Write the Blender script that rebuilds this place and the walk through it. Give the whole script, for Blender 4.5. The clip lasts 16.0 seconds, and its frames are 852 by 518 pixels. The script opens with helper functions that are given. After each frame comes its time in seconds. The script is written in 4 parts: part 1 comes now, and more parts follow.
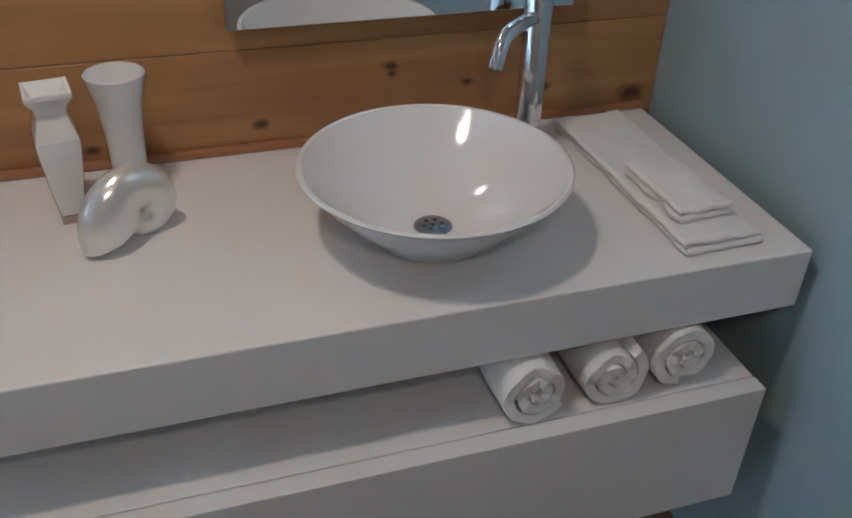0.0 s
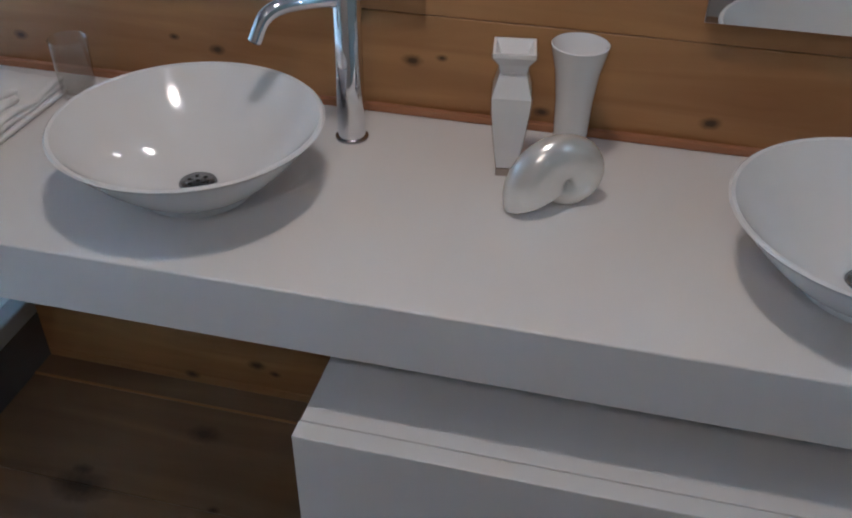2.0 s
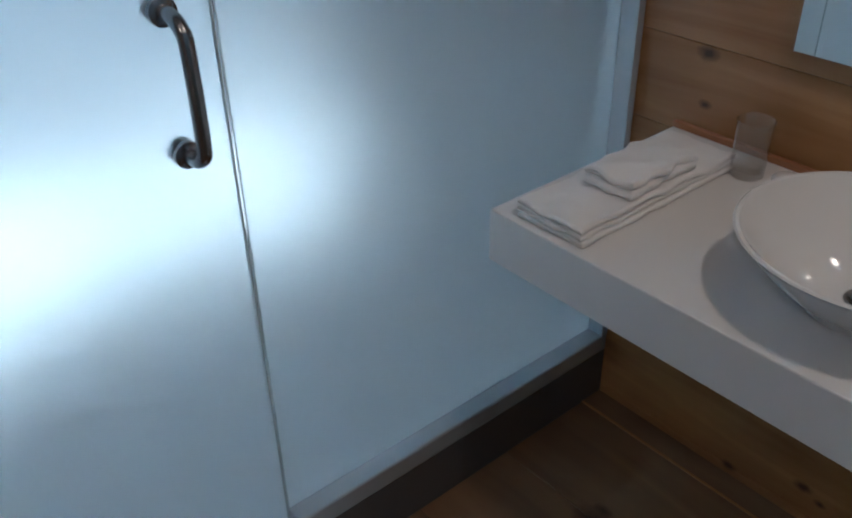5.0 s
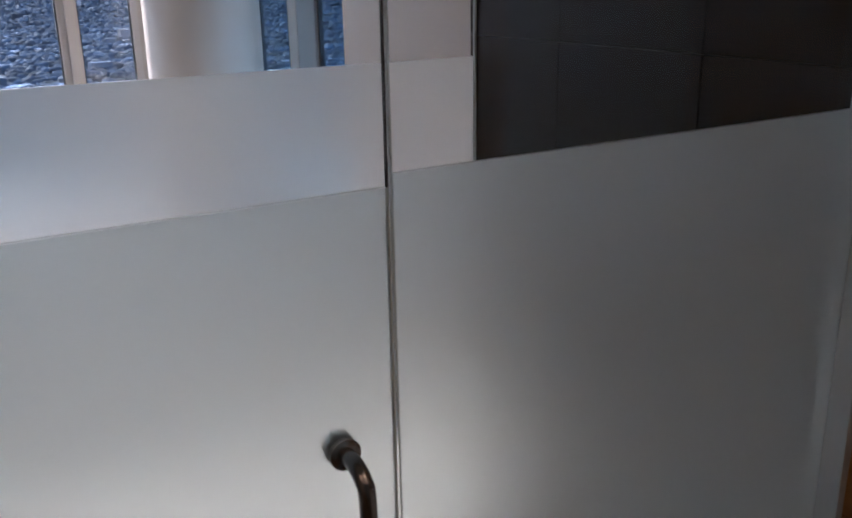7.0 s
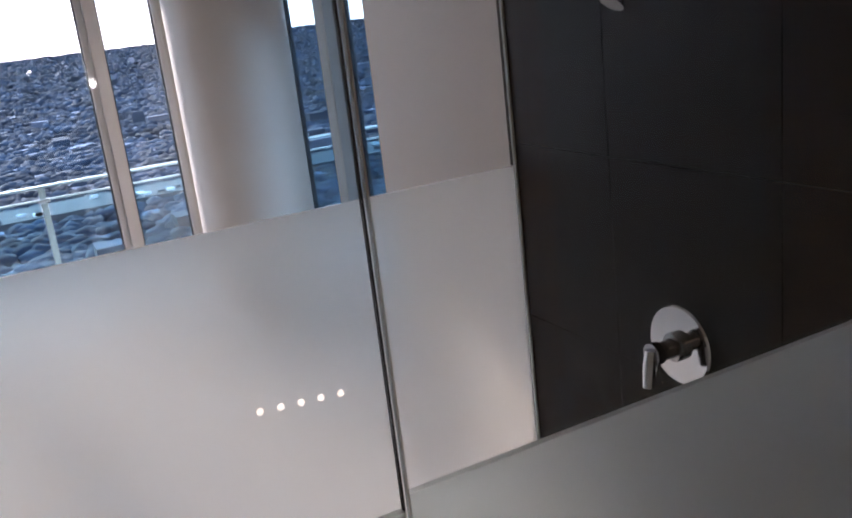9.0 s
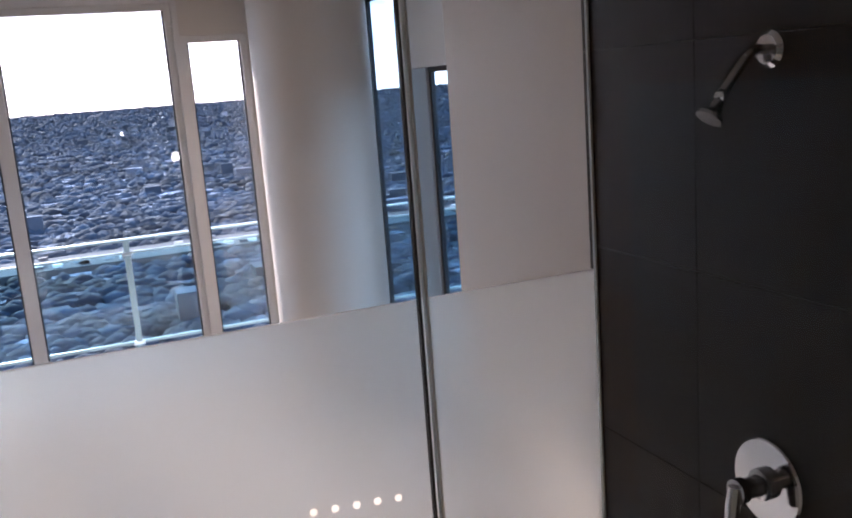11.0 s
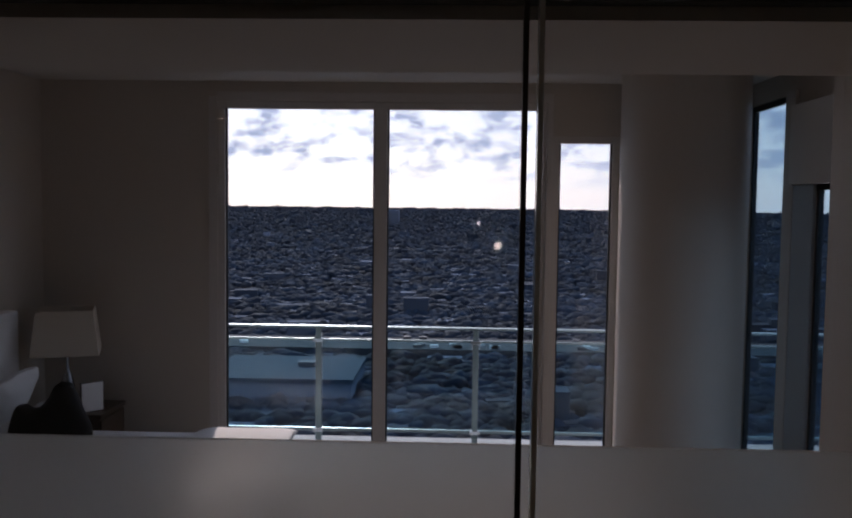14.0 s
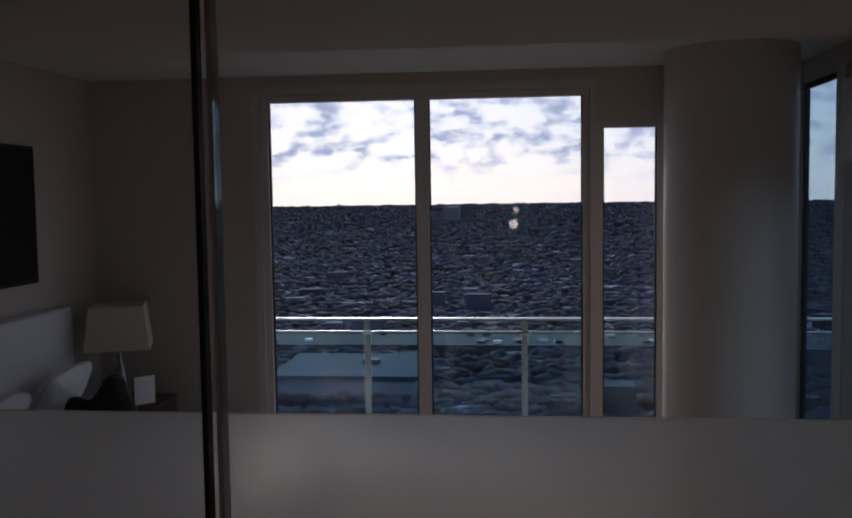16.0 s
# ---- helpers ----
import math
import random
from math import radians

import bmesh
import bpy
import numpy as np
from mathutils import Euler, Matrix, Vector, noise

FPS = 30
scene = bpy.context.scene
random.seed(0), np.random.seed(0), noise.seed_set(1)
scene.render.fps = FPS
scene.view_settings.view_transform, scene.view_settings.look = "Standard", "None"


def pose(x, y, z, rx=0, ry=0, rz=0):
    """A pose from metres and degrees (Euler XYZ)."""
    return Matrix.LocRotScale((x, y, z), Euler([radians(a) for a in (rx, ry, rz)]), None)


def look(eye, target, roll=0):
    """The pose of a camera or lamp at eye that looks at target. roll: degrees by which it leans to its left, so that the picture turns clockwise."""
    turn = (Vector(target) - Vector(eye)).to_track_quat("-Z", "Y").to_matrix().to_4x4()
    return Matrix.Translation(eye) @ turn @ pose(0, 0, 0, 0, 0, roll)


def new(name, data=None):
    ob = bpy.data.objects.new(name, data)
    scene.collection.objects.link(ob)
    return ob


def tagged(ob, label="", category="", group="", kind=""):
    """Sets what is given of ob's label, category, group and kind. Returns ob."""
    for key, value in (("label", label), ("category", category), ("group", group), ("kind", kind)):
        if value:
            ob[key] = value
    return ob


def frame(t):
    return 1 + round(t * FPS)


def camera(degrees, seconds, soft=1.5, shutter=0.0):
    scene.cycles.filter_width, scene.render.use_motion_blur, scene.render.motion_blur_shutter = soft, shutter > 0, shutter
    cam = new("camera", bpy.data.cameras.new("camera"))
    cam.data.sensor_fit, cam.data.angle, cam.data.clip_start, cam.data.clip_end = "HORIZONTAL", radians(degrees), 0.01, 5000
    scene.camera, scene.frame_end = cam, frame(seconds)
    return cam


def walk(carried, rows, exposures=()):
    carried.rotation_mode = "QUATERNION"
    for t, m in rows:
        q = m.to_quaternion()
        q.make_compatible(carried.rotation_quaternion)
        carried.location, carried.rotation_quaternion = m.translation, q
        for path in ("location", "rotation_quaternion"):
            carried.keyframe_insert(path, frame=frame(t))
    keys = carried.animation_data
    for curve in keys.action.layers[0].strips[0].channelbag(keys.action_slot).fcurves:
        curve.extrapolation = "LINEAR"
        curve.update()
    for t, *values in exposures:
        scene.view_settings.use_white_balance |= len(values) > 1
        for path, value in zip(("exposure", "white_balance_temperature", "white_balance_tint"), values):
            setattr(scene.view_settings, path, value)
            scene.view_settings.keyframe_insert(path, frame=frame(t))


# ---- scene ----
cam = camera(51.71, 16.0, soft=2.0)
walk(cam, [
    (0, look((1.276, -1.348, 1.462), (1.810, 0.215, 0.335), 2.1)),
    (0.5, look((1.291, -1.336, 1.483), (1.536, 0.319, 0.387), 2.4)),
    (1, look((1.296, -1.324, 1.480), (1.332, 0.326, 0.349), 2.6)),
    (1.5, look((1.293, -1.317, 1.471), (1.158, 0.313, 0.321), 2.2)),
    (2, look((1.289, -1.317, 1.472), (0.920, 0.242, 0.275), 0.7)),
    (2.5, look((1.278, -1.323, 1.473), (0.747, 0.169, 0.251), 0.3)),
    (3, look((1.263, -1.326, 1.465), (0.612, 0.106, 0.230), -0.1)),
    (3.5, look((1.240, -1.348, 1.476), (0.465, 0.020, 0.239), -0.4)),
    (4, look((1.214, -1.370, 1.469), (0.243, -0.109, 0.258), -0.4)),
    (4.5, look((1.172, -1.391, 1.486), (0.072, -0.228, 0.288), -0.6)),
    (5, look((1.086, -1.421, 1.507), (-0.214, -0.355, 0.424), -1.2)),
    (5.2, look((1.064, -1.436, 1.530), (-0.354, -0.455, 0.518), -2.2)),
    (7.3, look((0.828, -1.316, 1.740), (-0.817, -0.356, 1.133), -0.8)),
    (7.5, look((0.809, -1.294, 1.759), (-0.831, -0.355, 1.104), -1.7)),
    (8, look((0.765, -1.244, 1.792), (-0.865, -0.313, 1.101), -3.5)),
    (8.5, look((0.692, -1.204, 1.832), (-0.967, -0.289, 1.191), -4.9)),
    (8.7, look((0.661, -1.176, 1.868), (-1.035, -0.299, 1.274), -6.2)),
    (11, look((0.544, -1.103, 1.962), (-1.277, -0.378, 1.561), -4.3)),
    (11.5, look((0.536, -1.104, 1.951), (-1.384, -0.654, 1.619), -3.3)),
    (12, look((0.588, -1.126, 1.958), (-1.379, -0.904, 1.668), -3.3)),
    (12.5, look((0.538, -1.089, 1.950), (-1.447, -1.005, 1.719), -3.5)),
    (13, look((0.433, -1.060, 1.934), (-1.564, -1.050, 1.819), -0.8)),
    (13.5, look((0.383, -1.015, 1.922), (-1.613, -1.096, 1.827), -0.9)),
    (14, look((0.306, -0.917, 1.911), (-1.688, -0.985, 1.780), 0.7)),
    (14.5, look((0.263, -0.834, 1.903), (-1.733, -0.886, 1.781), 1.5)),
    (15, look((0.246, -0.802, 1.893), (-1.744, -0.966, 1.777), 1.5)),
    (15.5, look((0.246, -0.778, 1.884), (-1.747, -0.899, 1.758), 0.7)),
    (16, look((0.279, -0.791, 1.864), (-1.706, -0.999, 1.725), -0.8)),
], exposures=[(0, 3.7, 4700, 6), (1.5, 3.45, 4600, 8), (3.0, 3.6, 4300, 5), (4.0, 3.55, 4100, 1), (4.5, 3.35, 4150, 1), (5.1, 2.95, 4850, 9), (7.3, 2.1, 6150, 24), (8.7, 2.15, 6250, 24), (11, 2.2, 6400, 27), (12.2, 1.25, 6450, 28), (13.2, -0.1, 6700, 29), (16, -0.4, 6700, 29)])

# sun, sky
SUN_EL, SUN_AZ = radians(24), radians(190)
world = bpy.data.worlds.new("sky")
scene.world = world
world.use_nodes = True
wn, wl = world.node_tree.nodes, world.node_tree.links
wn.clear()
w_out = wn.new("ShaderNodeOutputWorld")
w_bg = wn.new("ShaderNodeBackground")
w_sky = wn.new("ShaderNodeTexSky")
w_sky.sky_type = "NISHITA"
w_sky.sun_disc = False
w_sky.sun_elevation = SUN_EL
w_sky.sun_rotation = radians(90) - SUN_AZ
w_tc = wn.new("ShaderNodeTexCoord")
w_sep = wn.new("ShaderNodeSeparateXYZ")
w_add = wn.new("ShaderNodeMath"); w_add.operation = "ADD"; w_add.inputs[1].default_value = 0.42
w_div = wn.new("ShaderNodeVectorMath"); w_div.operation = "DIVIDE"
w_cmb = wn.new("ShaderNodeCombineXYZ")
w_abs = wn.new("ShaderNodeMath"); w_abs.operation = "ABSOLUTE"
w_noise = wn.new("ShaderNodeTexNoise"); w_noise.inputs["Scale"].default_value = 13.0; w_noise.inputs["Detail"].default_value = 7; w_noise.inputs["Roughness"].default_value = 0.56
w_ramp = wn.new("ShaderNodeValToRGB")
w_ramp.color_ramp.elements[0].position, w_ramp.color_ramp.elements[1].position = 0.47, 0.62
w_mix = wn.new("ShaderNodeMix"); w_mix.data_type = "RGBA"
w_mix.inputs["B"].default_value = (6.2, 7.0, 8.3, 1)
w_low = wn.new("ShaderNodeMapRange"); w_low.inputs["From Min"].default_value = 0.012; w_low.inputs["From Max"].default_value = 0.05
w_thin = wn.new("ShaderNodeMath"); w_thin.operation = "MULTIPLY"
w_haze = wn.new("ShaderNodeMix"); w_haze.data_type = "RGBA"; w_haze.inputs["Factor"].default_value = 0.7; w_haze.inputs["B"].default_value = (12.5, 12.8, 13.4, 1)
wl.new(w_tc.outputs["Generated"], w_sep.inputs[0])
wl.new(w_sep.outputs["Z"], w_abs.inputs[0]); wl.new(w_abs.outputs[0], w_add.inputs[0])
for k in range(3):
    wl.new(w_add.outputs[0], w_cmb.inputs[k])
wl.new(w_tc.outputs["Generated"], w_div.inputs[0]); wl.new(w_cmb.outputs[0], w_div.inputs[1])
wl.new(w_div.outputs[0], w_noise.inputs["Vector"])
wl.new(w_noise.outputs["Fac"], w_ramp.inputs[0])
wl.new(w_abs.outputs[0], w_low.inputs["Value"]); wl.new(w_low.outputs[0], w_thin.inputs[0]); wl.new(w_ramp.outputs[0], w_thin.inputs[1])
wl.new(w_thin.outputs[0], w_mix.inputs["Factor"])
wl.new(w_sky.outputs[0], w_haze.inputs["A"]); wl.new(w_haze.outputs["Result"], w_mix.inputs["A"])
wl.new(w_mix.outputs["Result"], w_bg.inputs[0])
w_bg.inputs[1].default_value = 0.12
wl.new(w_bg.outputs[0], w_out.inputs[0])

sun = new("sun", bpy.data.lights.new("sun", "SUN"))
sun.data.energy, sun.data.angle, sun.data.color = 4.0, radians(1.0), (1, 0.93, 0.82)
sd = Vector((math.cos(SUN_EL) * math.cos(SUN_AZ), math.cos(SUN_EL) * math.sin(SUN_AZ), math.sin(SUN_EL)))
sun.matrix_world = look(sd * 50, (0, 0, 0))


# ---- materials ----
def mat(name, color=(0.8, 0.8, 0.8), rough=0.5, metal=0.0, var=0.06, scale=6.0, bump=0.02, coat=0.0, fine=90.0, spec=0.5, random_tone=0.0):
    m = bpy.data.materials.new(name)
    m.use_nodes = True
    n, l = m.node_tree.nodes, m.node_tree.links
    p = n["Principled BSDF"]
    p.inputs["Roughness"].default_value, p.inputs["Metallic"].default_value = rough, metal
    p.inputs["Coat Weight"].default_value = coat
    p.inputs["Specular IOR Level"].default_value = spec
    g = n.new("ShaderNodeNewGeometry")
    a = n.new("ShaderNodeTexNoise"); a.inputs["Scale"].default_value = scale; a.inputs["Detail"].default_value = 5
    b = n.new("ShaderNodeTexNoise"); b.inputs["Scale"].default_value = fine; b.inputs["Detail"].default_value = 3
    l.new(g.outputs["Position"], a.inputs["Vector"]); l.new(g.outputs["Position"], b.inputs["Vector"])
    mx = n.new("ShaderNodeMix"); mx.data_type = "RGBA"
    mx.inputs["A"].default_value = (*[min(1, c * (1 - var)) for c in color], 1)
    mx.inputs["B"].default_value = (*[min(1, c * (1 + var)) for c in color], 1)
    l.new(a.outputs["Fac"], mx.inputs["Factor"])
    last = mx.outputs["Result"]
    if random_tone:
        oi = n.new("ShaderNodeObjectInfo")
        hs = n.new("ShaderNodeHueSaturation")
        mr = n.new("ShaderNodeMapRange"); mr.inputs["To Min"].default_value = 1 - random_tone; mr.inputs["To Max"].default_value = 1 + random_tone
        l.new(oi.outputs["Random"], mr.inputs["Value"]); l.new(mr.outputs[0], hs.inputs["Value"]); l.new(last, hs.inputs["Color"])
        last = hs.outputs[0]
    l.new(last, p.inputs["Base Color"])
    rr = n.new("ShaderNodeMapRange"); rr.inputs["To Min"].default_value = max(0, rough - 0.06); rr.inputs["To Max"].default_value = min(1, rough + 0.06)
    l.new(b.outputs["Fac"], rr.inputs["Value"]); l.new(rr.outputs[0], p.inputs["Roughness"])
    if bump:
        bp = n.new("ShaderNodeBump"); bp.inputs["Strength"].default_value = bump; bp.inputs["Distance"].default_value = 0.01
        l.new(b.outputs["Fac"], bp.inputs["Height"]); l.new(bp.outputs[0], p.inputs["Normal"])
    return m


def wood(name, light, dark, knots, flat="Y", rough=0.45, streak=(1.2, 22.0), tone=0.12):
    """Sawn pine: grain along x, rings, and knots at the places given in the board plane."""
    m = bpy.data.materials.new(name)
    m.use_nodes = True
    n, l = m.node_tree.nodes, m.node_tree.links
    p = n["Principled BSDF"]
    g = n.new("ShaderNodeNewGeometry")
    oi = n.new("ShaderNodeObjectInfo")
    off = n.new("ShaderNodeVectorMath"); off.operation = "SCALE"; off.inputs[0].default_value = (7.0, 5.0, 3.0)
    l.new(oi.outputs["Random"], off.inputs["Scale"])
    add = n.new("ShaderNodeVectorMath"); add.operation = "ADD"
    l.new(g.outputs["Position"], add.inputs[0]); l.new(off.outputs[0], add.inputs[1])
    sc = n.new("ShaderNodeVectorMath"); sc.operation = "MULTIPLY"; sc.inputs[1].default_value = (streak[0], streak[1], streak[1])
    l.new(add.outputs[0], sc.inputs[0])
    grain = n.new("ShaderNodeTexNoise"); grain.inputs["Scale"].default_value = 1.6; grain.inputs["Detail"].default_value = 6; grain.inputs["Distortion"].default_value = 0.8
    l.new(sc.outputs[0], grain.inputs["Vector"])
    broad = n.new("ShaderNodeTexNoise"); broad.inputs["Scale"].default_value = 1.7; broad.inputs["Detail"].default_value = 3
    l.new(add.outputs[0], broad.inputs["Vector"])
    avg = n.new("ShaderNodeMath"); avg.operation = "ADD"
    l.new(grain.outputs["Fac"], avg.inputs[0]); l.new(broad.outputs["Fac"], avg.inputs[1])
    ramp = n.new("ShaderNodeMapRange"); ramp.inputs["From Min"].default_value = 0.7; ramp.inputs["From Max"].default_value = 1.3
    l.new(avg.outputs[0], ramp.inputs["Value"])
    mx = n.new("ShaderNodeMix"); mx.data_type = "RGBA"
    mx.inputs["A"].default_value = (*dark, 1); mx.inputs["B"].default_value = (*light, 1)
    l.new(ramp.outputs[0], mx.inputs["Factor"])
    last = mx.outputs["Result"]
    wob = n.new("ShaderNodeTexNoise"); wob.inputs["Scale"].default_value = 60
    l.new(g.outputs["Position"], wob.inputs["Vector"])
    flatten = (1, 0, 1) if flat == "Y" else (1, 1, 0)
    fl = n.new("ShaderNodeVectorMath"); fl.operation = "MULTIPLY"; fl.inputs[1].default_value = flatten
    l.new(g.outputs["Position"], fl.inputs[0])
    for kx, ky, r in knots:
        c = (kx, 0, ky) if flat == "Y" else (kx, ky, 0)
        sb = n.new("ShaderNodeVectorMath"); sb.operation = "SUBTRACT"; sb.inputs[1].default_value = c
        l.new(fl.outputs[0], sb.inputs[0])
        sx = n.new("ShaderNodeVectorMath"); sx.operation = "MULTIPLY"; sx.inputs[1].default_value = (0.62, 1, 1)
        l.new(sb.outputs[0], sx.inputs[0])
        ln = n.new("ShaderNodeVectorMath"); ln.operation = "LENGTH"; l.new(sx.outputs[0], ln.inputs[0])
        wm = n.new("ShaderNodeMath"); wm.operation = "MULTIPLY_ADD"; wm.inputs[1].default_value = r * 0.9
        l.new(wob.outputs["Fac"], wm.inputs[0]); l.new(ln.outputs["Value"], wm.inputs[2])
        mr = n.new("ShaderNodeMapRange"); mr.inputs["From Min"].default_value = r * 0.9; mr.inputs["From Max"].default_value = r * 2.3
        mr.inputs["To Min"].default_value = 0.92; mr.inputs["To Max"].default_value = 0.0
        l.new(wm.outputs[0], mr.inputs["Value"])
        k = n.new("ShaderNodeMix"); k.data_type = "RGBA"; k.inputs["B"].default_value = (0.035, 0.018, 0.01, 1)
        l.new(mr.outputs[0], k.inputs["Factor"]); l.new(last, k.inputs["A"])
        last = k.outputs["Result"]
    hs = n.new("ShaderNodeHueSaturation")
    tn = n.new("ShaderNodeMapRange"); tn.inputs["To Min"].default_value = 1 - tone; tn.inputs["To Max"].default_value = 1 + tone
    l.new(oi.outputs["Random"], tn.inputs["Value"]); l.new(tn.outputs[0], hs.inputs["Value"]); l.new(last, hs.inputs["Color"])
    l.new(hs.outputs[0], p.inputs["Base Color"])
    bp = n.new("ShaderNodeBump"); bp.inputs["Strength"].default_value = 0.12; bp.inputs["Distance"].default_value = 0.004
    l.new(grain.outputs["Fac"], bp.inputs["Height"]); l.new(bp.outputs[0], p.inputs["Normal"])
    p.inputs["Roughness"].default_value = rough
    return m


def clear_glass(name, tint=(0.98, 0.985, 0.985), gloss=1.0):
    m = bpy.data.materials.new(name)
    m.use_nodes = True
    n, l = m.node_tree.nodes, m.node_tree.links
    n.clear()
    o = n.new("ShaderNodeOutputMaterial"); t = n.new("ShaderNodeBsdfTransparent"); g = n.new("ShaderNodeBsdfGlossy")
    t.inputs[0].default_value = (*tint, 1); g.inputs["Roughness"].default_value = 0.0
    w = n.new("ShaderNodeLayerWeight"); w.inputs[0].default_value = 0.5
    q = n.new("ShaderNodeMath"); q.operation = "POWER"; q.inputs[1].default_value = 5
    f = n.new("ShaderNodeMath"); f.operation = "MULTIPLY_ADD"; f.inputs[1].default_value = 0.5 * gloss; f.inputs[2].default_value = 0.022 * gloss
    l.new(w.outputs["Facing"], q.inputs[0]); l.new(q.outputs[0], f.inputs[0])
    x = n.new("ShaderNodeMixShader")
    l.new(f.outputs[0], x.inputs[0]); l.new(t.outputs[0], x.inputs[1]); l.new(g.outputs[0], x.inputs[2]); l.new(x.outputs[0], o.inputs[0])
    return m


def frosted(name, tint=(0.87, 0.955, 0.97), rough=0.5, through_share=0.7, milk=0.12):
    m = bpy.data.materials.new(name)
    m.use_nodes = True
    n, l = m.node_tree.nodes, m.node_tree.links
    n.clear()
    o = n.new("ShaderNodeOutputMaterial")
    tr = n.new("ShaderNodeBsdfTranslucent"); rf = n.new("ShaderNodeBsdfRefraction"); gl = n.new("ShaderNodeBsdfGlossy"); df = n.new("ShaderNodeBsdfDiffuse")
    ns = n.new("ShaderNodeTexNoise"); ns.inputs["Scale"].default_value = 4.0; ns.inputs["Detail"].default_value = 6
    ge = n.new("ShaderNodeNewGeometry"); l.new(ge.outputs["Position"], ns.inputs["Vector"])
    mx = n.new("ShaderNodeMix"); mx.data_type = "RGBA"
    mx.inputs["A"].default_value = (*[c * 0.97 for c in tint], 1); mx.inputs["B"].default_value = (*tint, 1)
    l.new(ns.outputs["Fac"], mx.inputs["Factor"]); l.new(mx.outputs["Result"], tr.inputs[0])
    rf.inputs["Color"].default_value = (*tint, 1); rf.inputs["Roughness"].default_value = rough; rf.inputs["IOR"].default_value = 1.22
    gl.inputs["Roughness"].default_value = 0.35
    df.inputs["Color"].default_value = (0.75, 0.76, 0.76, 1)
    a = n.new("ShaderNodeMixShader"); a.inputs[0].default_value = through_share
    l.new(tr.outputs[0], a.inputs[1]); l.new(rf.outputs[0], a.inputs[2])
    b = n.new("ShaderNodeMixShader"); b.inputs[0].default_value = milk
    l.new(a.outputs[0], b.inputs[1]); l.new(df.outputs[0], b.inputs[2])
    c = n.new("ShaderNodeMixShader"); c.inputs[0].default_value = 0.05
    l.new(b.outputs[0], c.inputs[1]); l.new(gl.outputs[0], c.inputs[2])
    l.new(c.outputs[0], o.inputs[0])
    return m


def glow(name, color, strength):
    m = bpy.data.materials.new(name)
    m.use_nodes = True
    p = m.node_tree.nodes["Principled BSDF"]
    p.inputs["Emission Color"].default_value = (*color, 1)
    p.inputs["Emission Strength"].default_value = strength
    return m


WALL_KNOTS = [(1.438, 0.815, 0.007), (1.661, 0.896, 0.006), (1.664, 0.882, 0.004), (0.95, 0.865, 0.007), (1.0, 0.875, 0.004), (0.587, 0.088, 0.009), (0.63, 0.07, 0.006),
              (1.95, 0.83, 0.006), (2.13, 0.80, 0.013), (0.60, 0.845, 0.006), (0.52, 0.86, 0.004), (1.17, 0.80, 0.006), (1.80, 0.855, 0.005), (0.21, 0.83, 0.006), (0.2, 0.93, 0.01), (0.42, 0.02, 0.008), (1.3, 1.2, 0.012), (1.8, 1.35, 0.012), (0.16, 1.28, 0.012)]
FLOOR_KNOTS = [(0.516, -0.147, 0.010), (0.327, -0.341, 0.017), (0.31, -0.30, 0.006), (0.32, -0.579, 0.014), (0.27, -0.585, 0.012), (0.55, -0.53, 0.012), (0.49, -0.50, 0.010), (0.62, -0.33, 0.004), (0.19, -0.5, 0.006), (1.6, -1.2, 0.015), (0.9, -1.4, 0.012)]
M_WALLWOOD = wood("pine_wall", (0.47, 0.265, 0.098), (0.26, 0.118, 0.038), WALL_KNOTS, "Y", 0.5, (1.2, 11.0), 0.2)
M_FLOORWOOD = wood("pine_floor", (0.25, 0.150, 0.076), (0.135, 0.078, 0.040), [(a, b, c * 1.45) for a, b, c in FLOOR_KNOTS], "Z", 0.42, (1.0, 6.5))
M_STRIP = wood("orange_wood_strip", (0.44, 0.215, 0.10), (0.33, 0.15, 0.065), [], "Y", 0.5)
M_WHITE = mat("satin_white_lacquer", (0.74, 0.735, 0.73), 0.38, var=0.02, scale=3, bump=0.01)
M_PORCELAIN = mat("white_porcelain", (0.72, 0.72, 0.72), 0.09, var=0.01, scale=2, bump=0.0, coat=0.0)
M_CHROME = mat("chrome", (0.75, 0.76, 0.78), 0.07, 1.0, var=0.03, bump=0.0)
M_STEEL = mat("dark_steel", (0.30, 0.30, 0.31), 0.25, 1.0, var=0.05, bump=0.01)
M_HOLE = mat("dark_hole", (0.01, 0.01, 0.01), 0.8, bump=0.0)
M_TOWEL = mat("white_terry", (0.87, 0.86, 0.85), 0.95, var=0.05, scale=30, bump=0.5, fine=420)
M_VASE = mat("milky_glass", (0.86, 0.86, 0.86), 0.22, var=0.03, scale=8, bump=0.01, coat=0.3)
M_VASE_CLEAR = mat("clear_base_glass", (0.34, 0.28, 0.24), 0.1, var=0.1, scale=20)
M_VASE_SKIN = clear_glass("vase_outer_glass", (0.955, 0.955, 0.95), 1.2)
M_SHELL = mat("pearly_silver_shell", (0.82, 0.82, 0.79), 0.24, 0.6, var=0.06, scale=9, bump=0.03, fine=40)
M_TEAL = mat("grey_blue_wall_paint", (0.31, 0.405, 0.445), 0.5, var=0.03, scale=2, bump=0.02)
M_GREYWALL = mat("grey_wall_paint", (0.52, 0.50, 0.47), 0.6, var=0.03, scale=2, bump=0.02)
